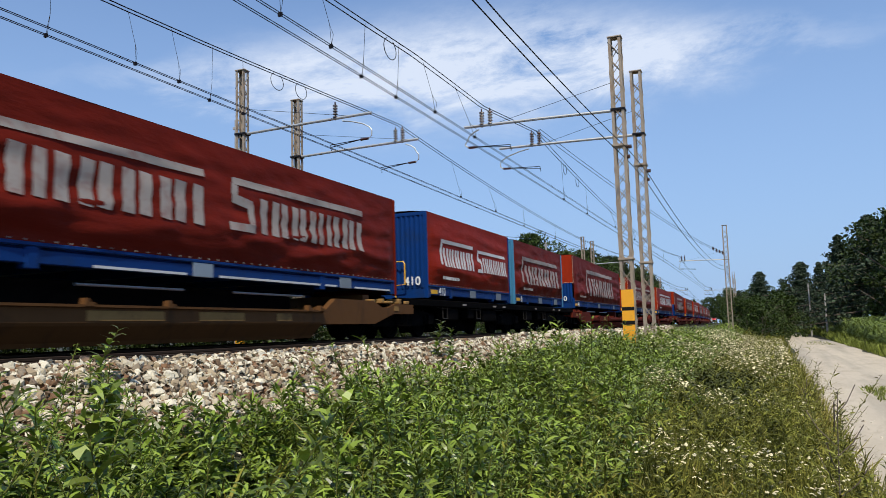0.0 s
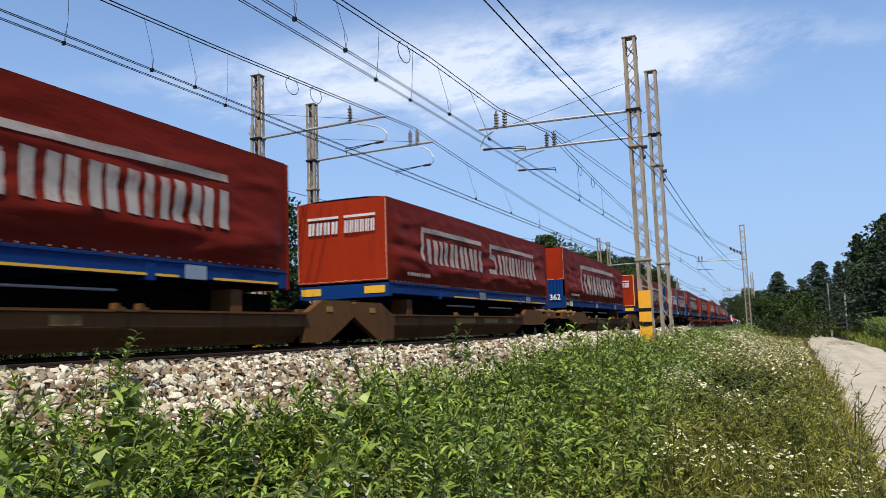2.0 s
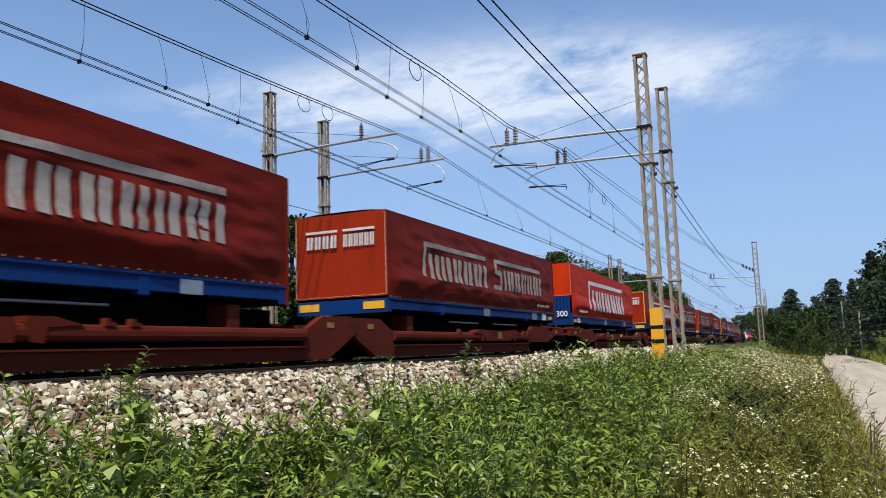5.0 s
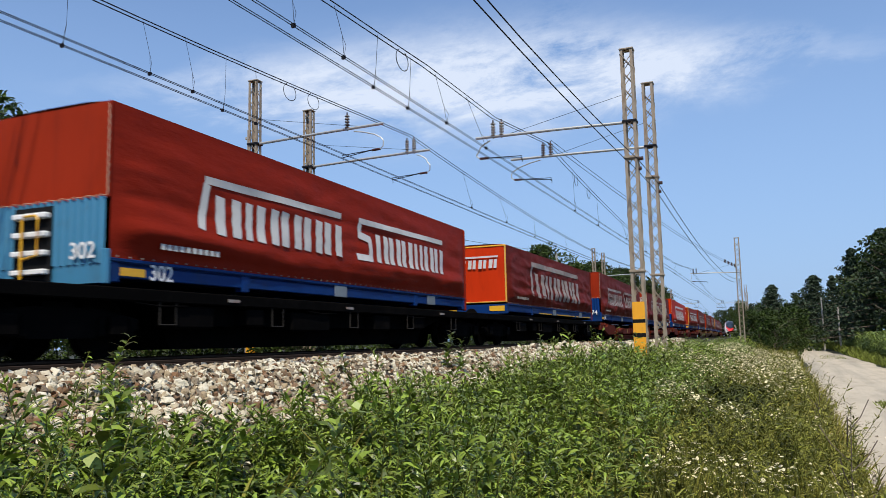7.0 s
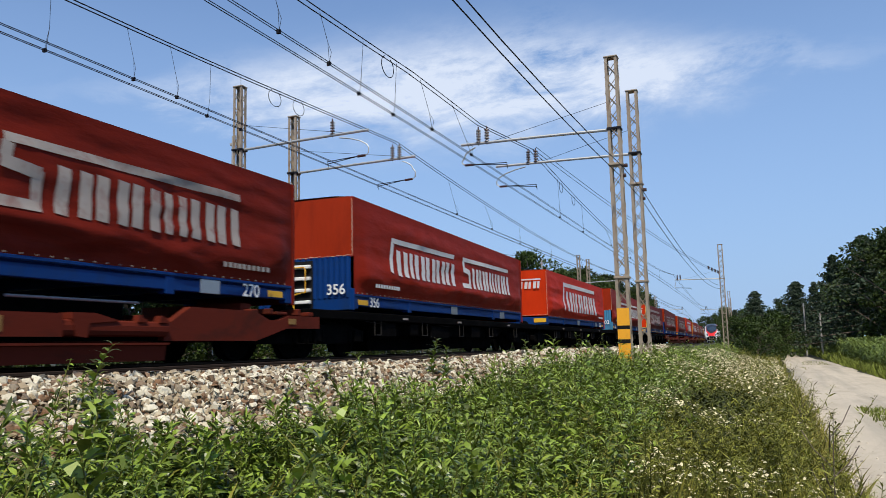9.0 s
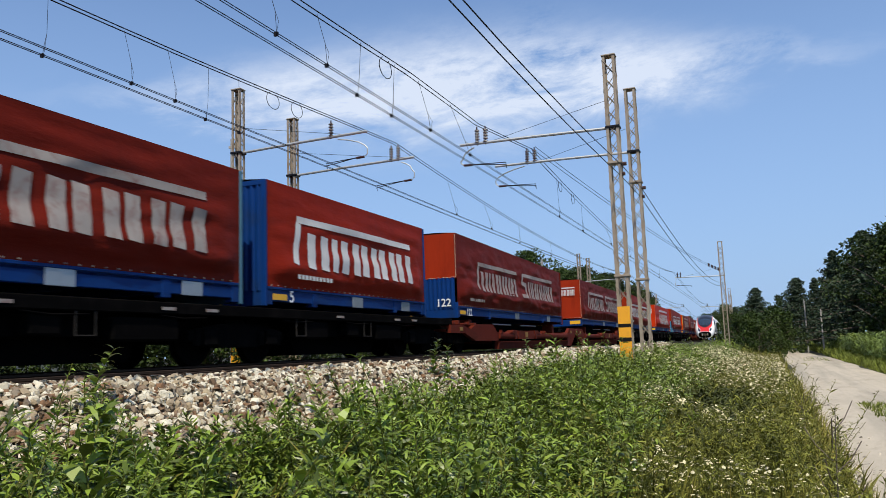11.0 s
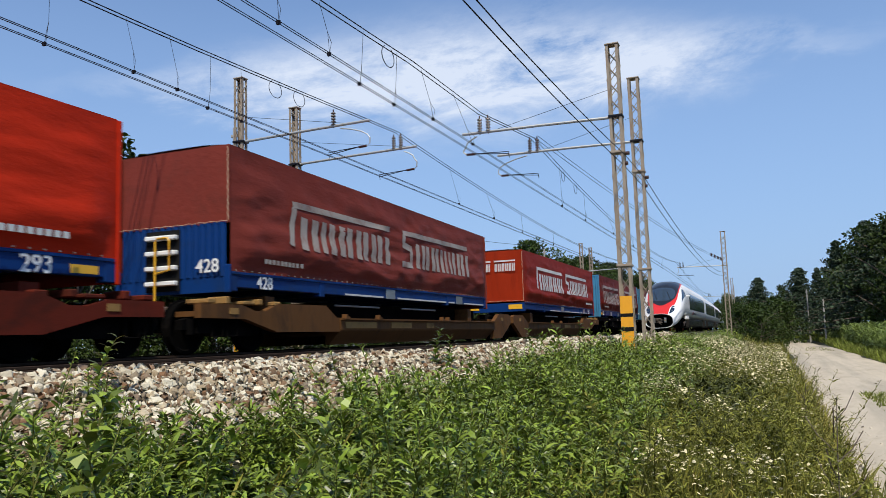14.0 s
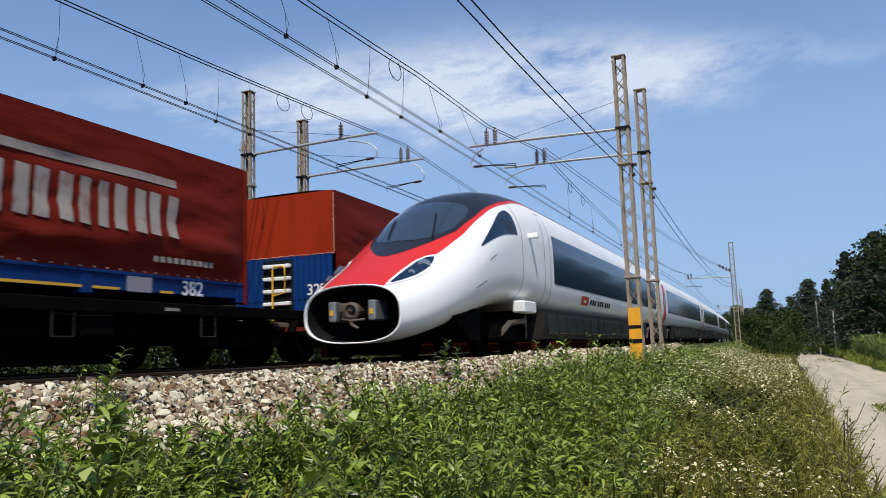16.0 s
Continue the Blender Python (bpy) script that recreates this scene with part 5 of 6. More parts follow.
    g = Geo()
    ring = lambda r, y: [(r * math.cos(a * 0.3927), y, 0.82 + r * math.sin(a * 0.3927)) for a in range(16)]
    g.stack([ring(0.09, 0.7), ring(0.1, 0.12), ring(0.14, 0.04), ring(0.145, -0.05), ring(0.1, -0.07), ring(0.06, 0.06)])
    g.box(-0.26, 0.02, -0.03, 0.1, 0.79, 0.95, bev=0.03)
    g.tube([(-0.2, 0.02, 0.7), (0.0, -0.06, 0.66), (0.22, 0.0, 0.68)], 0.022, 6)
    g.tube([(-0.05, 0.03, 0.69), (0.03, -0.09, 0.6), (0.12, -0.05, 0.54)], 0.03, 6)
    g.box(-0.4, 0.4, 0.35, 0.5, 0.76, 0.9, bev=0.02)
    part("coupler", g, M_STEEL, thing)
    for s in (-1, 1):
        g = Geo()
        g.box(s * 0.36 - 0.065, s * 0.36 + 0.065, -0.04, 0.4, 0.66, 0.98, bev=0.02)
        part("buffer_block", g, M_PLATE, thing)
        g = Geo()
        g.box(s * 0.36 - 0.03, s * 0.36 + 0.03, -0.05, -0.04, 0.76, 0.84)
        part("buffer_label", g, M_YELLOW, thing)
    underbody(thing, 6.4, L, [(L - 5.6, L - 2.2)])
    g = Geo()
    g.extrude([(1.2, 0.9), (2.3, 0.35), (2.9, 0.3), (2.9, 0.9)], 0, -1.1, 1.1)
    part("rail_guard", g, M_BLACK, thing)
    bogie(thing, 4.6)
    g = Geo()
    g.tube([(1.15, 3.8, 0.4), (1.2, 4.4, 0.66), (1.2, 5.4, 0.72)], 0.06, 6)
    g.tube([(1.18, 5.5, 0.35), (1.18, 5.55, 0.85)], 0.04, 6)
    part("damper", g, M_STEEL, thing)
    return thing


def middle_car():
    thing = empty("express_car", "white express car with dark window band", "train car", "cars of the express train")
    L = CAR
    part("body", skin(-90, 270, 0.35, L - 0.1, 10, 60, 0.0, False), M_TWHITE, thing, smooth=True)
    part("red_stripe", skin(53, 127, 0.35, L - 0.1, 8, 20, 0.006, False), M_TRED, thing, smooth=True)
    part("grey_roof", skin(58, 122, 0.35, L - 0.1, 8, 16, 0.012, False), M_TBLACK, thing, smooth=True)
    side_window(thing, 2.6, L - 2.6, False)
    g = Geo()
    g.stack([[(x * 0.9, y, 2.0 + (z - 2.0) * 0.9) for x, _, z in [shell(0, th, 0.0, False) for th in range(0, 360, 12)]] for y in (-0.1, 0.1, 0.36, 0.5)])
    part("gangway", g, M_RUBBER, thing)
    for y in (0.75, L - 1.75):
        for lo, hi in ((-46, 24), (156, 226)):
            part("door", skin(lo, hi, y, y + 0.95, 2, 12, 0.01, False), M_TRED if y < 5 else M_TWHITE, thing)
            m = 0.0 if lo < 0 else 180.0
            part("door_window", skin(m - 4, m + 9, y + 0.25, y + 0.7, 2, 4, 0.016, False), M_GLASS, thing)
    underbody(thing, 0.4, L - 0.2, [(1.9, 5.1), (L - 5.1, L - 1.9)])
    return thing


EXPRESS = [(lead_car(), 0.0)]
EXPRESS.append((middle_car(), 27.6))
for _i in range(5):
    EXPRESS.append((copy_thing(EXPRESS[1][0], Matrix()), 27.6 + CAR * (_i + 1)))

# ---- vegetation ----
M_LEAF = mat("weed_leaves", (0.15, 0.208, 0.024), spec=0.4, rough=0.38, var=0.45, scale=2.4, island=0.75, translucent=0.07, stain=(0.25, 0.255, 0.05), stain_amt=0.45)
M_MEADOW = mat("meadow_leaves", (0.155, 0.16, 0.025), spec=0.15, rough=0.5, var=0.4, scale=2.0, island=0.7, translucent=0.08, stain=(0.27, 0.24, 0.06), stain_amt=0.6)
# leaf green darkened to hold the shade of the dip
M_SHADE = mat("shade_dark_leaves", (0.06, 0.068, 0.016), spec=0.1, rough=0.5, var=0.35, scale=2.4, island=0.55, translucent=0.1)
M_GRASS = mat("grass_blades", (0.18, 0.17, 0.03), spec=0.1, rough=0.6, var=0.3, scale=1.2, island=0.5, translucent=0.14, stain=(0.35, 0.26, 0.08), stain_amt=0.55)
M_VERGE = mat("verge_grass_blades", (0.16, 0.19, 0.03), spec=0.2, rough=0.6, var=0.3, scale=1.2, island=0.5, translucent=0.14)
M_PETAL = mat("white_petals", (0.74, 0.66, 0.4), rough=0.6, var=0.1, scale=3.0, island=0.15, translucent=0.2)
M_STEM = mat("green_stems", (0.085, 0.09, 0.018), rough=0.7, spec=0.1, var=0.2, scale=3.0)
M_TREE = mat("tree_leaves", (0.037, 0.062, 0.01), spec=0.25, rough=0.55, var=0.5, scale=1.1, island=0.65, translucent=0.18, random_amt=0.3, stain=(0.08, 0.105, 0.018), stain_amt=0.4)
M_PINE = mat("conifer_needles", (0.022, 0.042, 0.015), rough=0.65, var=0.3, scale=0.8, island=0.45, translucent=0.1)
M_CORN = mat("corn_leaves", (0.16, 0.215, 0.045), rough=0.5, var=0.3, scale=0.5, island=0.45, translucent=0.2)
M_BARK = mat("grey_brown_bark", (0.13, 0.1, 0.075), rough=0.9, var=0.35, scale=4.0, bump=0.5, bscale=18, stretch=(1, 1, 0.3))


def leaf_cloud(base, way, up, length, width, bend):
    """Bent lance-shaped leaves: arrays of base points, directions, upward hints, sizes. Six points and four triangles each."""
    way = way / np.linalg.norm(way, axis=1, keepdims=True)
    side = np.cross(way, up)
    side /= np.linalg.norm(side, axis=1, keepdims=True) + 1e-9
    nor = np.cross(side, way)
    L, Wd = length[:, None], width[:, None]
    drop = -nor * (bend * length)[:, None]
    p0 = base
    a, b = base + way * L * 0.35 + drop * 0.06, base + way * L * 0.7 + drop * 0.35
    tip = base + way * L * 0.98 + drop
    lift = nor * Wd * 0.22
    v = np.stack([p0, a - side * Wd * 0.5 + lift, a + side * Wd * 0.5 + lift, b - side * Wd * 0.36 + lift, b + side * Wd * 0.36 + lift, tip], 1)
    t = np.array([(0, 2, 1), (1, 2, 4), (1, 4, 3), (3, 4, 5)])
    tris = t[None] + (np.arange(len(base)) * 6)[:, None, None]
    return v.reshape(-1, 3), tris.reshape(-1, 3)


def joined(sets):
    vs, ts, n = [], [], 0
    for v, t in sets:
        vs.append(v)
        ts.append(t + n)
        n += len(v)
    return np.concatenate(vs), np.concatenate(ts)


def soil(x, y):
    return np.array([ground_z(a, b) for a, b in zip(x, y)])


def bank_edge(y):
    """How far up the bank the growth reaches at y."""
    return np.interp(y, (0, 3, 5, 8, 12, 20, 400), (-3.3, -3.3, -3.15, -3.25, -3.5, -3.75, -4.0))


def clumpy(x, y, k, seed):
    return np.array([noise.noise((a * k, b * k, seed)) for a, b in zip(x, y)])


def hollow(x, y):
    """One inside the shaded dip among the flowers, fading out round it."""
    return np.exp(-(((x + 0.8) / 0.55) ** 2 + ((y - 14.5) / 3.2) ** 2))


def weeds(rng, y0, y1, count, leaves, leaf_len, height, meadow=False):
    y = rng.uniform(y0, y1, count)
    x = rng.uniform(-4.05, 0.62, count)
    keep = (x > bank_edge(y)) & (x / np.maximum(y, 0.1) > -1.85)
    right = x > -1.15 - 0.012 * y + 0.35 * clumpy(x, y, 0.8, 7.7)
    keep &= (right & (rng.uniform(0, 1, count) < 0.5)) if meadow else ~right
    # growth in tufts, with gaps between them
    keep &= hollow(x, y) < rng.uniform(0.25, 1.0, count)
    keep &= clumpy(x, y, 2.4, 2.2) + 0.7 * clumpy(x, y, 5.5, 5.1) > rng.uniform(-0.6, 0.16, count)
    x, y = x[keep], y[keep]
    n = len(x)
    z = soil(x, y) - 0.03
    h = height * rng.uniform(0.4, 1.35, n) * (1.0 + 1.0 * clumpy(x, y, 0.9, 4.4) + 0.8 * clumpy(x, y, 2.4, 2.2)) * np.interp(y, (0, 4, 9, 14, 30), (0.9, 0.95, 1.0, 0.92, 0.9))
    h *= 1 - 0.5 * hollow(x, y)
    # low growth at the foot of the ballast
    short = np.interp(x - bank_edge(y), (0.0, 0.5, 1.2), (0.45, 0.7, 1.0))
    h *= np.maximum(short, np.interp(y, (0, 3.6, 5.5, 6.5), (0.8, 0.7, 0.62, 0.4)))
    lean = rng.normal(0, 0.34, (n, 2))
    k = np.tile(np.arange(leaves), n)
    who = np.repeat(np.arange(n), leaves)
    u = (k + rng.uniform(0, 1, n * leaves)) / leaves
    u = 0.12 + 0.88 * u
    ang = k * 2.4 + rng.uniform(0, 6.28, n)[who] + rng.normal(0, 0.3, n * leaves)
    base = np.stack([x[who] + lean[who, 0] * u * h[who], y[who] + lean[who, 1] * u * h[who], z[who] + u * h[who]], 1)
    tilt = rng.normal(0.35, 0.45, n * leaves) + 1.0 * (u - 0.5)
    way = np.stack([np.cos(ang), np.sin(ang), tilt], 1)
    up = np.tile(np.array([0.0, 0.0, 1.0]), (n * leaves, 1)) + rng.normal(0, 0.4, (n * leaves, 3))
    kind = rng.uniform(0, 1, n)
    slim = np.where(kind < 0.5, 0.17, np.where(kind < 0.85, 0.28, 0.42))[who] * (0.6 if meadow else 1.0)
    ln = leaf_len * (rng.uniform(0.65, 1.35, n) * np.where(kind < 0.45, 1.15, 0.9))[who] * rng.uniform(0.65, 1.3, n * leaves) * (1.12 - 0.45 * u)
    ln = np.minimum(ln, 1.3 * leaf_len)
    return leaf_cloud(base, way, up, ln, ln * slim * rng.uniform(0.75, 1.25, n * leaves), rng.uniform(0.05, 0.7, n * leaves)), (x, y, z, h, lean)


def grass(rng, y0, y1, count, ln, x0=-4.0, x1=0.75, edge=True):
    y = rng.uniform(y0, y1, count)
    x = rng.uniform(x0, x1, count)
    if edge:
        keep = (x > bank_edge(y) + 0.1) & (rng.uniform(0, 1, count) < np.interp(x, (-3.5, -1.5, -0.6), (0.02, 0.14, 1.0)))
        x, y = x[keep], y[keep]
    keep = hollow(x, y) < rng.uniform(0.1, 0.8, len(x))
    x, y = x[keep], y[keep]
    n = len(x)
    base = np.stack([x, y, soil(x, y) - 0.02], 1)
    way = np.stack([rng.normal(0, 0.33, n), rng.normal(0, 0.33, n), np.ones(n)], 1)
    up = np.stack([rng.normal(0, 1, n), rng.normal(0, 1, n), np.full(n, 0.15)], 1)
    L = ln * rng.uniform(0.5, 1.3, n) * (1 + 0.4 * clumpy(x, y, 1.3, 8.0))
    return leaf_cloud(base, way, up, L, np.full(n, 0.011) * rng.uniform(0.6, 1.6, n) * (1 + y / 18), rng.uniform(0.1, 0.75, n))


def flowers(rng, y0, y1, count, x0, x1, r, dense, top):
    y, x = rng.uniform(y0, y1, count), rng.uniform(x0, x1, count)
    keep = clumpy(x, y, 0.6, 1.5) + 0.5 * clumpy(x, y, 2.2, 6.5) > dense
    keep &= hollow(x, y) < 0.35
    x, y = x[keep], y[keep]
    n = len(x)
    z = soil(x, y) + top * rng.uniform(0.55, 1.05, n)
    R = r * rng.uniform(0.55, 1.35, n)
    tilt = rng.normal(0, 0.3, (n, 2))
    ang = np.linspace(0, 2 * np.pi, 9)[:-1]
    rim = np.stack([np.cos(ang)[None] * R[:, None] * rng.uniform(0.75, 1.1, (n, 8)), np.sin(ang)[None] * R[:, None] * rng.uniform(0.75, 1.1, (n, 8))], 2)
    rz = rim[:, :, 0] * tilt[:, :1] + rim[:, :, 1] * tilt[:, 1:] - 0.18 * R[:, None] * (np.arange(8) % 2)[None]
    v = np.concatenate([np.stack([x, y, z + 0.004], 1)[:, None], np.stack([x[:, None] + rim[:, :, 0], y[:, None] + rim[:, :, 1], z[:, None] + rz], 2)], 1)
    t = np.array([(0, 1 + i, 1 + (i + 1) % 8) for i in range(8)])
    stem_b = np.stack([x + rng.normal(0, 0.05, n), y + rng.normal(0, 0.05, n), soil(x, y)], 1)
    stem_t = np.stack([x, y, z], 1)
    return (v.reshape(-1, 3), (t[None] + (np.arange(n) * 9)[:, None, None]).reshape(-1, 3)), (stem_b, stem_t)


def sticks(a, b, r):
    """Thin three-sided stems from a to b."""
    n = len(a)
    off = np.array([(1, 0, 0), (-0.5, 0.87, 0), (-0.5, -0.87, 0)]) * r
    v = np.concatenate([a[:, None] + off[None], b[:, None] + off[None] * 0.5], 1)
    t = np.array([(0, 1, 4), (0, 4, 3), (1, 2, 5), (1, 5, 4), (2, 0, 3), (2, 3, 5)])
    return v.reshape(-1, 3), (t[None] + (np.arange(n) * 6)[:, None, None]).reshape(-1, 3)


def undergrowth():
    rng = np.random.default_rng(11)
    stems = []
    beds = ((0.9, 5.0, 2600, 64, 0.094, 0.5), (5.0, 10.0, 3000, 50, 0.106, 0.52), (10, 22, 4200, 28, 0.135, 0.5), (22, 50, 4200, 14, 0.18, 0.55), (50, 120, 3400, 10, 0.3, 0.6))
    for name, m, meadow, label in (("weed_growth", M_LEAF, False, "dense green leafy weeds on the bank"), ("meadow_growth", M_MEADOW, True, "yellowing meadow herbs beside the path")):
        sets = []
        for y0, y1, count, leaves, ln, h in beds:
            s, (x, y, z, hh, lean) = weeds(rng, y0, y1, count, leaves, ln, h, meadow)
            sets.append(s)
            stems.append(sticks(np.stack([x, y, z], 1), np.stack([x + lean[:, 0] * hh, y + lean[:, 1] * hh, z + hh], 1), 0.005))
        tagged(new(name, tri_mesh(name, *joined(sets), m)), label, "weeds", kind="stuff")
    tagged(new("weed_stems", tri_mesh("weed_stems", *joined(stems), M_STEM)), "thin green stems of the bank's weeds", "weeds", kind="stuff")
    # grey-green leaves low in the dip, darkened in colour to stand for its shade
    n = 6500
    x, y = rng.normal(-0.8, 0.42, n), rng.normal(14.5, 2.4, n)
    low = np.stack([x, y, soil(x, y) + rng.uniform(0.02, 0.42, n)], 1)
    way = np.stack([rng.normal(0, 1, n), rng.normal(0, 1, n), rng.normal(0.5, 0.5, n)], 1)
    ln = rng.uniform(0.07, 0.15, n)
    tagged(new("shaded_leaves", tri_mesh("shaded_leaves", *leaf_cloud(low, way, np.tile((0.0, 0.0, 1.0), (n, 1)) + rng.normal(0, 0.3, (n, 3)), ln, ln * 0.4, rng.uniform(0, 0.5, n)), M_SHADE)), "low grey-green leaves coloured dark for the shade in a dip of the bank", "weeds", kind="stuff")
    sets = [grass(rng, -8, 0.8, 14000, 0.3, -3.4, 0.6, False), grass(rng, 0.8, 8, 15000, 0.34), grass(rng, 8, 25, 17000, 0.4), grass(rng, 25, 80, 15000, 0.5)]
    sets += [grass(rng, 4, 28, 6000, 0.2, 4.2, 7.0, False)]
    # last set: small weeds on the path, added also in place of a tree's shadow
    verge = [grass(rng, 14.5, 20.5, 4200, 0.16, 1.85, 3.4, False), grass(rng, 26, 70, 9000, 0.4, 4.3, 6.2, False), grass(rng, 60, 150, 9000, 0.6, 4.4, 7.5, False), grass(rng, 112, 150, 4000, 0.6, -1.0, 5.0, False), grass(rng, 54, 62, 260, 0.16, 2.2, 3.6, False)]
    tagged(new("verge_grass", tri_mesh("verge_grass", *joined(verge), M_VERGE)), "fresh green grass between path and corn", "grass", kind="stuff")
    tagged(new("grass_growth", tri_mesh("grass_growth", *joined(sets), M_GRASS)), "tall green and straw-coloured grass along the path", "grass", kind="stuff")
    f, st = [], []
    for y0, y1, c, x0, x1, r, dense, top in ((3.2, 8, 1700, -1.0, 0.45, 0.014, 0.14, 0.55), (8, 18, 5200, -1.7, 0.5, 0.017, 0.1, 0.58), (18, 48, 9000, -2.6, 0.55, 0.026, -0.05, 0.66)):
        a, (b, t) = flowers(rng, y0, y1, c, x0, x1, r, dense, top)
        f.append(a)
        st.append(sticks(b, t, 0.004))
    tagged(new("white_flowers", tri_mesh("white_flowers", *joined(f), M_PETAL)), "small white wild flowers among the grass", "flowers", kind="stuff")
    tagged(new("flower_stems", tri_mesh("flower_stems", *joined(st), M_STEM)), "thin stems of the white flowers", "flowers", kind="stuff")


undergrowth()


def single_weed(x, y, z, height, leaves, ln, seed, dry=False):
    rng = np.random.default_rng(seed)
    thing = empty("tall_weed", "dry dark stalk with small leaves beside the path" if dry else "tall green weed rooted in the ballast edge", "plant")
    g = Geo()
    bend = rng.normal(0, 0.08, 2)
    pts = [(bend[0] * u * u, bend[1] * u * u, height * u) for u in np.linspace(0, 1, 7)]
    g.tube(pts, 0.006, 5, radii=[0.008 - 0.006 * u for u in np.linspace(0, 1, 7)])
    part("stem", g, M_BARK if dry else M_STEM, thing)
    u = np.linspace(0.15 if not dry else 0.3, 1.0, leaves)
    ang = np.arange(leaves) * 2.4
    base = np.stack([bend[0] * u * u, bend[1] * u * u, height * u], 1)
    way = np.stack([np.cos(ang), np.sin(ang), rng.normal(0.6, 0.2, leaves)], 1)
    size = 1.25 * ln * rng.uniform(0.7, 1.2, leaves) * (1.15 - 0.6 * u)
    v, t = leaf_cloud(base, way, np.tile((0.0, 0.0, 1.0), (leaves, 1)), size, size * (0.22 if dry else 0.34), np.full(leaves, 0.3))
    part("leaves", tri_mesh("leaves", v, t, M_STEM if dry else M_LEAF), None, thing)
    if dry:
        for k in range(7):
            g = Geo()
            z0 = height * (0.35 + 0.08 * k)
            a = k * 2.2
            g.tube([(0, 0, z0), (0.12 * math.cos(a), 0.12 * math.sin(a), z0 + 0.1), (0.2 * math.cos(a), 0.2 * math.sin(a), z0 + 0.22)], 0.004, 4)
            part("twig", g, M_BARK, thing)
    thing.location = (x, y, z)


for _k, (_x, _y, _z, _h, _n, _l) in enumerate(((-3.92, 3.75, -0.2, 0.42, 26, 0.12), (-3.75, 3.55, -0.28, 0.34, 22, 0.1), (-3.8, 8.9, -0.25, 0.5, 34, 0.14), (-3.7, 9.15, -0.3, 0.46, 30, 0.14), (-3.85, 6.6, -0.22, 0.32, 14, 0.09), (-3.85, 13.4, -0.25, 0.5, 30, 0.13), (-3.6, 5.6, -0.35, 0.3, 20, 0.09))):
    single_weed(_x, _y, _z, _h, _n, _l, 30 + _k)
single_weed(0.36, 6.1, -1.46, 1.12, 30, 0.09, 50, True)
single_weed(0.46, 13.5, -1.46, 0.7, 20, 0.08, 51, True)


# ---- trees ----
def crown_cards(rng, centres, radius, per, size, flat=1.0):
    """Clumps of leaves round the given centres."""
    n = len(centres) * per
    who = np.repeat(np.arange(len(centres)), per)
    d = rng.normal(0, 1, (n, 3))
    d /= np.linalg.norm(d, axis=1, keepdims=True)
    rad = radius[who] * rng.uniform(0.35, 1.0, n) ** 0.5
    base = centres[who] + d * rad[:, None] * np.array([1, 1, flat])
    way = d + rng.normal(0, 0.6, (n, 3)) + np.array([0, 0, -0.15])
    up = rng.normal(0, 0.6, (n, 3)) + np.array([0, 0, 1.0])
    ln = size * rng.uniform(0.6, 1.4, n)
    return leaf_cloud(base, way, up, ln, ln * rng.uniform(0.45, 0.7, n), rng.uniform(0, 0.4, n))


def broadleaf(height, spread, seed, clumps=52, per=120, size=0.23, label="dark green leafy tree", low=0.22):
    rng = np.random.default_rng(seed)
    thing = empty("tree", label, "tree", "trees along the line")
    g = Geo()
    sway = rng.normal(0, 0.03, (6, 2)).cumsum(0) * height
    trunk = [(sway[i][0] * 0.4, sway[i][1] * 0.4, height * 0.82 * i / 5) for i in range(6)]
    g.tube(trunk, 0, 9, radii=[height * 0.022 * (1 - 0.75 * i / 5) for i in range(6)])
    cs, rs = [], []
    for k in range(9):
        u = 0.3 + 0.06 * k
        p = Vector(trunk[min(5, int(u * 5 / 0.82))])
        a = k * 2.4 + rng.uniform(0, 0.6)
        e = Vector((spread * 0.75 * math.cos(a), spread * 0.75 * math.sin(a), height * (0.16 + 0.12 * rng.uniform())))
        g.tube([p, p + e * 0.5 + Vector((0, 0, 0.1)), p + e], 0, 6, radii=[height * 0.009, height * 0.006, height * 0.002])
    part("trunk", g, M_BARK, thing, smooth=True)
    for k in range(clumps):
        v = rng.uniform(0, 1)
        zz = height * (low + (0.97 - low) * v)
        r = spread * math.sin(math.pi * min(1, 0.16 + 0.8 * v)) ** 0.7 * (0.75 + 0.5 * rng.uniform())
        a = rng.uniform(0, 6.28)
        q = r * rng.uniform(0.35, 1.0)
        cs.append((q * math.cos(a), q * math.sin(a), zz))
        rs.append(spread * rng.uniform(0.15, 0.31))
    v, t = crown_cards(rng, np.array(cs), np.array(rs), per, size, 0.75)
    part("crown", tri_mesh("crown", v, t, M_TREE), None, thing)
    return thing


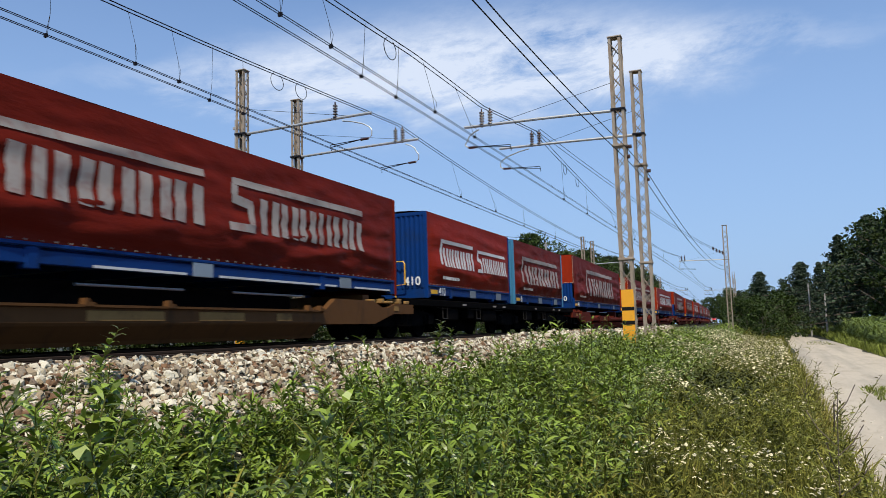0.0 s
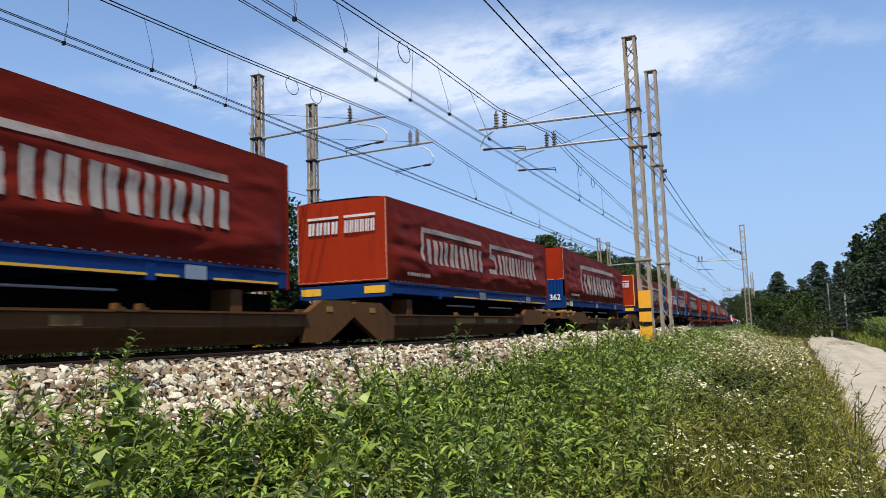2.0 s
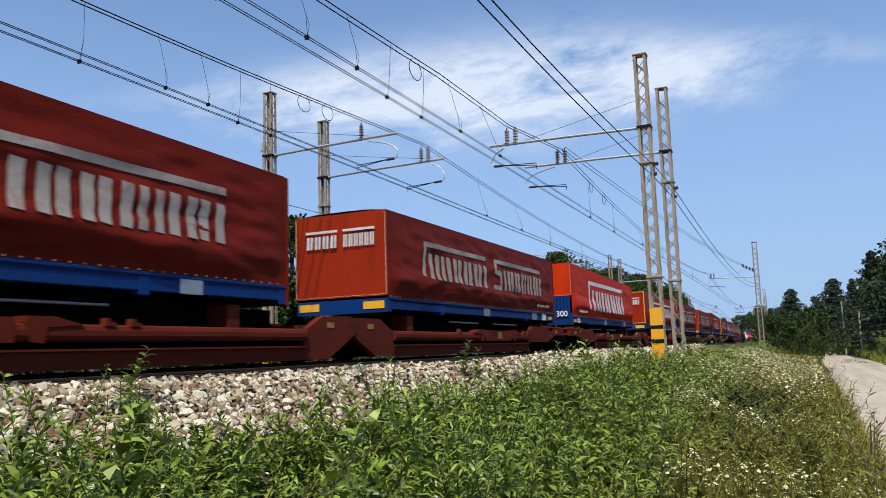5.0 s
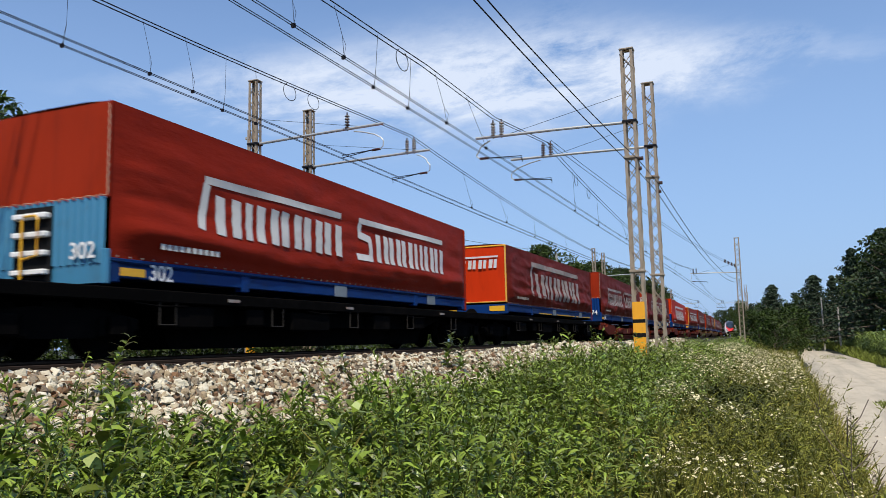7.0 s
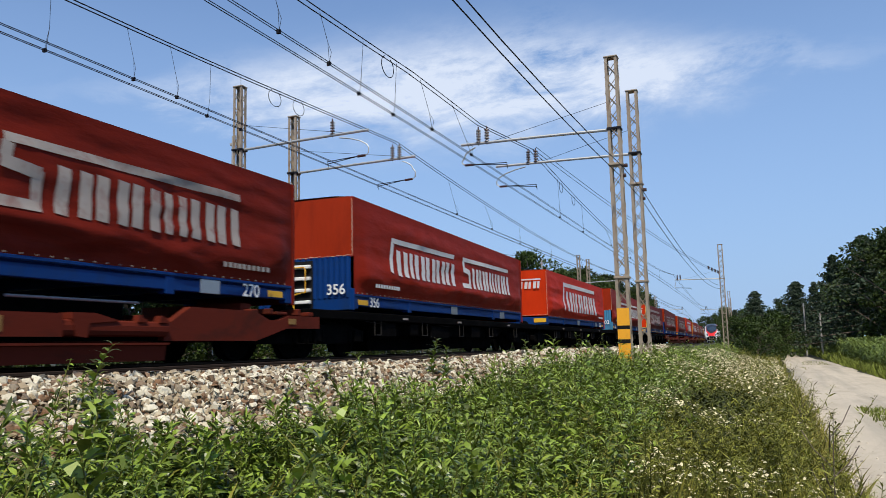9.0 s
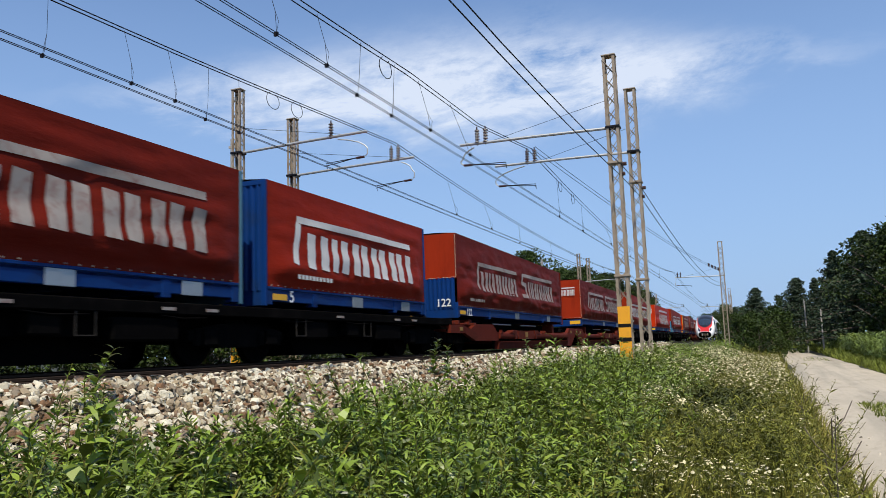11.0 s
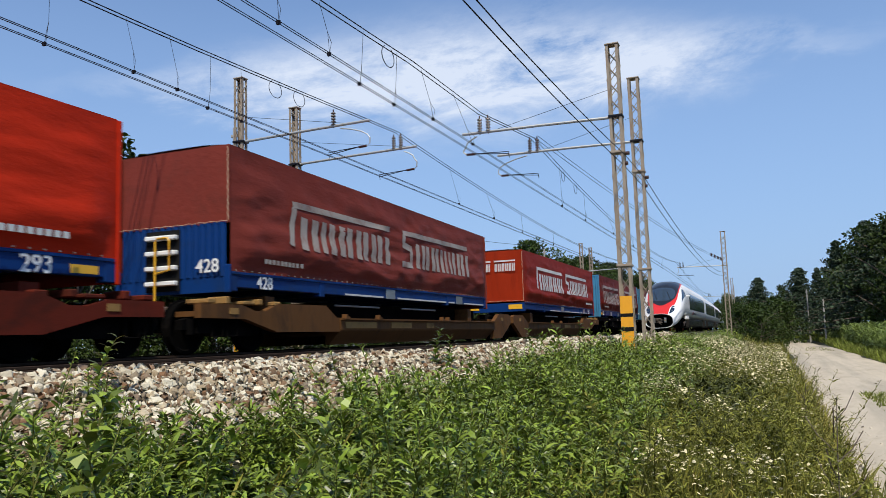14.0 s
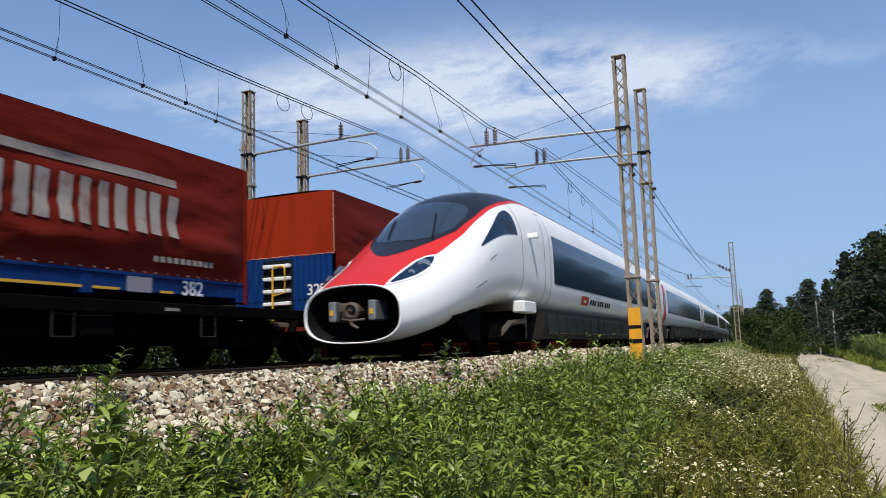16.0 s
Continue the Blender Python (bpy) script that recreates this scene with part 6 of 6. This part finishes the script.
def conifer(height, spread, seed, label="dark conifer with layered branches"):
    rng = np.random.default_rng(seed)
    thing = empty("conifer", label, "tree", "trees along the line")
    g = Geo()
    g.tube([(0, 0, 0), (0, 0, height * 0.5), (0.05, 0, height)], 0, 8, radii=[height * 0.018, height * 0.012, 0.02])
    cs, rs = [], []
    z = height * 0.18
    while z < height * 0.98:
        u = (z / height - 0.18) / 0.8
        r = 1.25 * spread * (1 - u) ** 0.85 * rng.uniform(0.7, 1.2) + 0.12
        m = 7 if u < 0.6 else 5
        a0 = rng.uniform(0, 6.28)
        for j in range(m):
            a = a0 + 6.283 * j / m + rng.normal(0, 0.2)
            rr = r * rng.uniform(0.4, 1.2)
            g.tube([(0, 0, z), (rr * math.cos(a), rr * math.sin(a), z - 0.12 * rr)], 0, 4, radii=[0.04, 0.012])
            for f in (0.45, 0.75, 1.0):
                cs.append((rr * f * math.cos(a), rr * f * math.sin(a), z - 0.12 * rr * f + 0.05))
                rs.append(0.2 + 0.2 * rr * (1.2 - f))
        z += height * 0.042 * rng.uniform(0.6, 1.4)
    part("trunk", g, M_BARK, thing)
    v, t = crown_cards(rng, np.array(cs), np.array(rs), 22, 0.24, 0.6)
    part("crown", tri_mesh("crown", v, t, M_PINE), None, thing)
    return thing


def plant_trees():
    rng = random.Random(3)
    kinds = [broadleaf(9.0, 3.0, 1), broadleaf(8.0, 3.2, 2), broadleaf(10.0, 2.8, 3), conifer(9.0, 2.8, 4), conifer(10.0, 2.6, 5), broadleaf(3.0, 1.7, 6, 26, 90, 0.18, "low green bush beside the line", 0.08)]
    spots = []
    # right of the path: a tall dark edge of wood, conifers behind
    for x, y, h, k in ((9.5, 52, 12.0, 0), (12.5, 57, 13.5, 2), (8.6, 62, 11.0, 1), (11.5, 66, 13.0, 0), (8.4, 76, 12.8, 3), (15, 70, 14, 2), (9.2, 80, 11.5, 0), (13, 82, 13, 1), (18, 60, 14, 0), (22, 66, 15, 2), (6.6, 84, 11.8, 4), (5.2, 92, 9.4, 4),
                       (3.7, 99, 8.4, 3), (6.4, 98, 8.6, 4), (4.9, 108, 6.4, 0), (8.8, 104, 10, 1), (2.2, 112, 5.6, 4), (1.2, 118, 5.0, 1), (-0.9, 121, 8.8, 3), (0.2, 128, 5.6, 0), (-2.6, 131, 6.2, 1), (-4.2, 150, 7.6, 0), (-1.5, 145, 7.2, 2), (3.0, 140, 8.5, 0),
                       (-5.5, 175, 8, 4), (-8, 205, 8.6, 0), (-10.2, 235, 9, 1), (-12.4, 262, 9.4, 0), (-15, 292, 9.6, 2), (-6, 240, 10, 0), (-2, 190, 9, 1), (-19, 325, 10, 0), (-23, 352, 10, 1), (-10, 300, 11, 2), (-28, 380, 10, 0), (-34, 400, 11, 2), (-40, 415, 11, 0),
                       (-46, 425, 11, 1), (-55, 440, 11, 0), (5, 180, 11, 0), (12, 130, 13, 2), (16, 95, 14, 0), (14, 110, 13, 1)):
        spots.append((x, y, h * (0.82 if y < 90 else 0.85 if y < 160 else 1.0), k))
    # the wood behind the far track
    y = 6.0
    while y < 152:
        h = 6.2 if y < 15 else 8.5 if y < 21 else 7.0 if y < 32 else 5.0 if y < 68 else 8.2 if y < 98 else 9.8 if y < 140 else 9.0
        for d in (0.0, 4.5):
            x = -22.5 - d if y < 68 else -20.5 - d
            spots.append((x + rng.uniform(-1.4, 1.4), y + rng.uniform(-1.2, 1.2), h * rng.uniform(0.8, 1.1), rng.choice((0, 1, 2, 0, 1))))
        y += 3.6 if y < 40 else 5.2
    spots.append((-20.8, 73.0, 8.9, 1))
    base_h = (9.0, 8.0, 10.0, 9.0, 10.0, 3.0)
    used = set()
    for x, y, h, k in spots:
        s = h / base_h[k]
        m = Matrix.Translation((x, y, ground_z(x, y) - 0.1)) @ Matrix.Rotation(rng.uniform(0, 6.28), 4, "Z") @ Matrix.Diagonal((s * rng.uniform(0.9, 1.15), s * rng.uniform(0.9, 1.15), s, 1))
        if k in used:
            copy_thing(kinds[k], m)
        else:
            used.add(k)
            kinds[k].matrix_basis = m
    bush = [(-0.2, 79, 3.7), (-1.3, 77, 3.0), (1.5, 81, 2.8), (0.7, 85, 3.6), (-0.6, 62, 2.2), (-2.0, 76, 2.6), (0.2, 70, 2.0), (1.0, 88, 2.8), (-1.2, 90, 3.0), (-3.0, 104, 3.4), (-4.0, 122, 3.6)]
    y = 1.0
    while y < 120:
        bush.append((line_x(-14.1, y) + rng.uniform(-0.5, 0.2), y, rng.uniform(0.8, 1.4)))
        y += 0.6 if y < 16 else 1.0 if y < 30 else 2.2
    first = True
    for x, y, h in bush:
        m = Matrix.Translation((x, y, ground_z(x, y) - 0.1)) @ Matrix.Rotation(rng.uniform(0, 6.28), 4, "Z") @ Matrix.Diagonal((h / 3, h / 3, h / 3, 1))
        if first:
            kinds[5].matrix_basis = m
            first = False
        else:
            copy_thing(kinds[5], m)


plant_trees()


def corn():
    rng = np.random.default_rng(21)
    sets = []
    for y0, y1, count in ((26, 70, 6500), (70, 125, 5200)):
        y = rng.uniform(y0, y1, count)
        x = 5.0 + 0.01 * y + np.round(rng.uniform(0, 16, count)) * 0.75 + rng.normal(0, 0.06, count)
        leaves = 7
        who = np.repeat(np.arange(count), leaves)
        u = np.tile(np.linspace(0.25, 0.95, leaves), count)
        ang = rng.uniform(0, 6.28, count * leaves)
        base = np.stack([x[who], y[who], -1.5 + 1.45 * u * (0.85 + 0.3 * rng.uniform(0, 1, count))[who]], 1)
        way = np.stack([np.cos(ang), np.sin(ang), np.full(len(who), 0.9)], 1)
        ln = rng.uniform(0.4, 0.75, len(who))
        sets.append(leaf_cloud(base, way, np.tile((0.0, 0.0, 1.0), (len(who), 1)), ln, ln * 0.14, rng.uniform(0.3, 0.9, len(who))))
    tagged(new("corn_field", tri_mesh("corn_field", *joined(sets), M_CORN)), "field of green corn at the wood's edge", "corn", kind="stuff")


corn()


def pole(x, y, h):
    thing = empty("utility_pole", "slim grey concrete pole beside the path", "pole", "poles along the path")
    g = Geo()
    g.tube([(0, 0, -0.3), (0, 0, h)], 0, 8, radii=[0.085, 0.06])
    part("shaft", g, M_CONC, thing)
    g = Geo()
    g.box(-0.12, 0.12, -0.04, 0.04, h - 0.3, h - 0.22)
    part("cross_bar", g, M_CONC, thing)
    thing.location = (x, y, ground_z(x, y))


pole(3.75, 85, 5.2)
pole(4.6, 76, 3.9)
pole(3.0, 110, 4.2)
pole(-15.4, 20.3, 7.6)
pole(-15.9, 60, 7.4)



# ---- what moves ----
def motions():
    times = [0.5 * i for i in range(33)]
    for thing, s0, z in GOODS:
        rows = []
        for t in times:
            s = s0 + rolled(t)
            rows.append((t, on_line(FAR, s, z)))
        walk(thing, rows)
    for thing, back in EXPRESS:
        walk(thing, [(t, on_line(NEAR, express(t) + back)) for t in times])


motions()
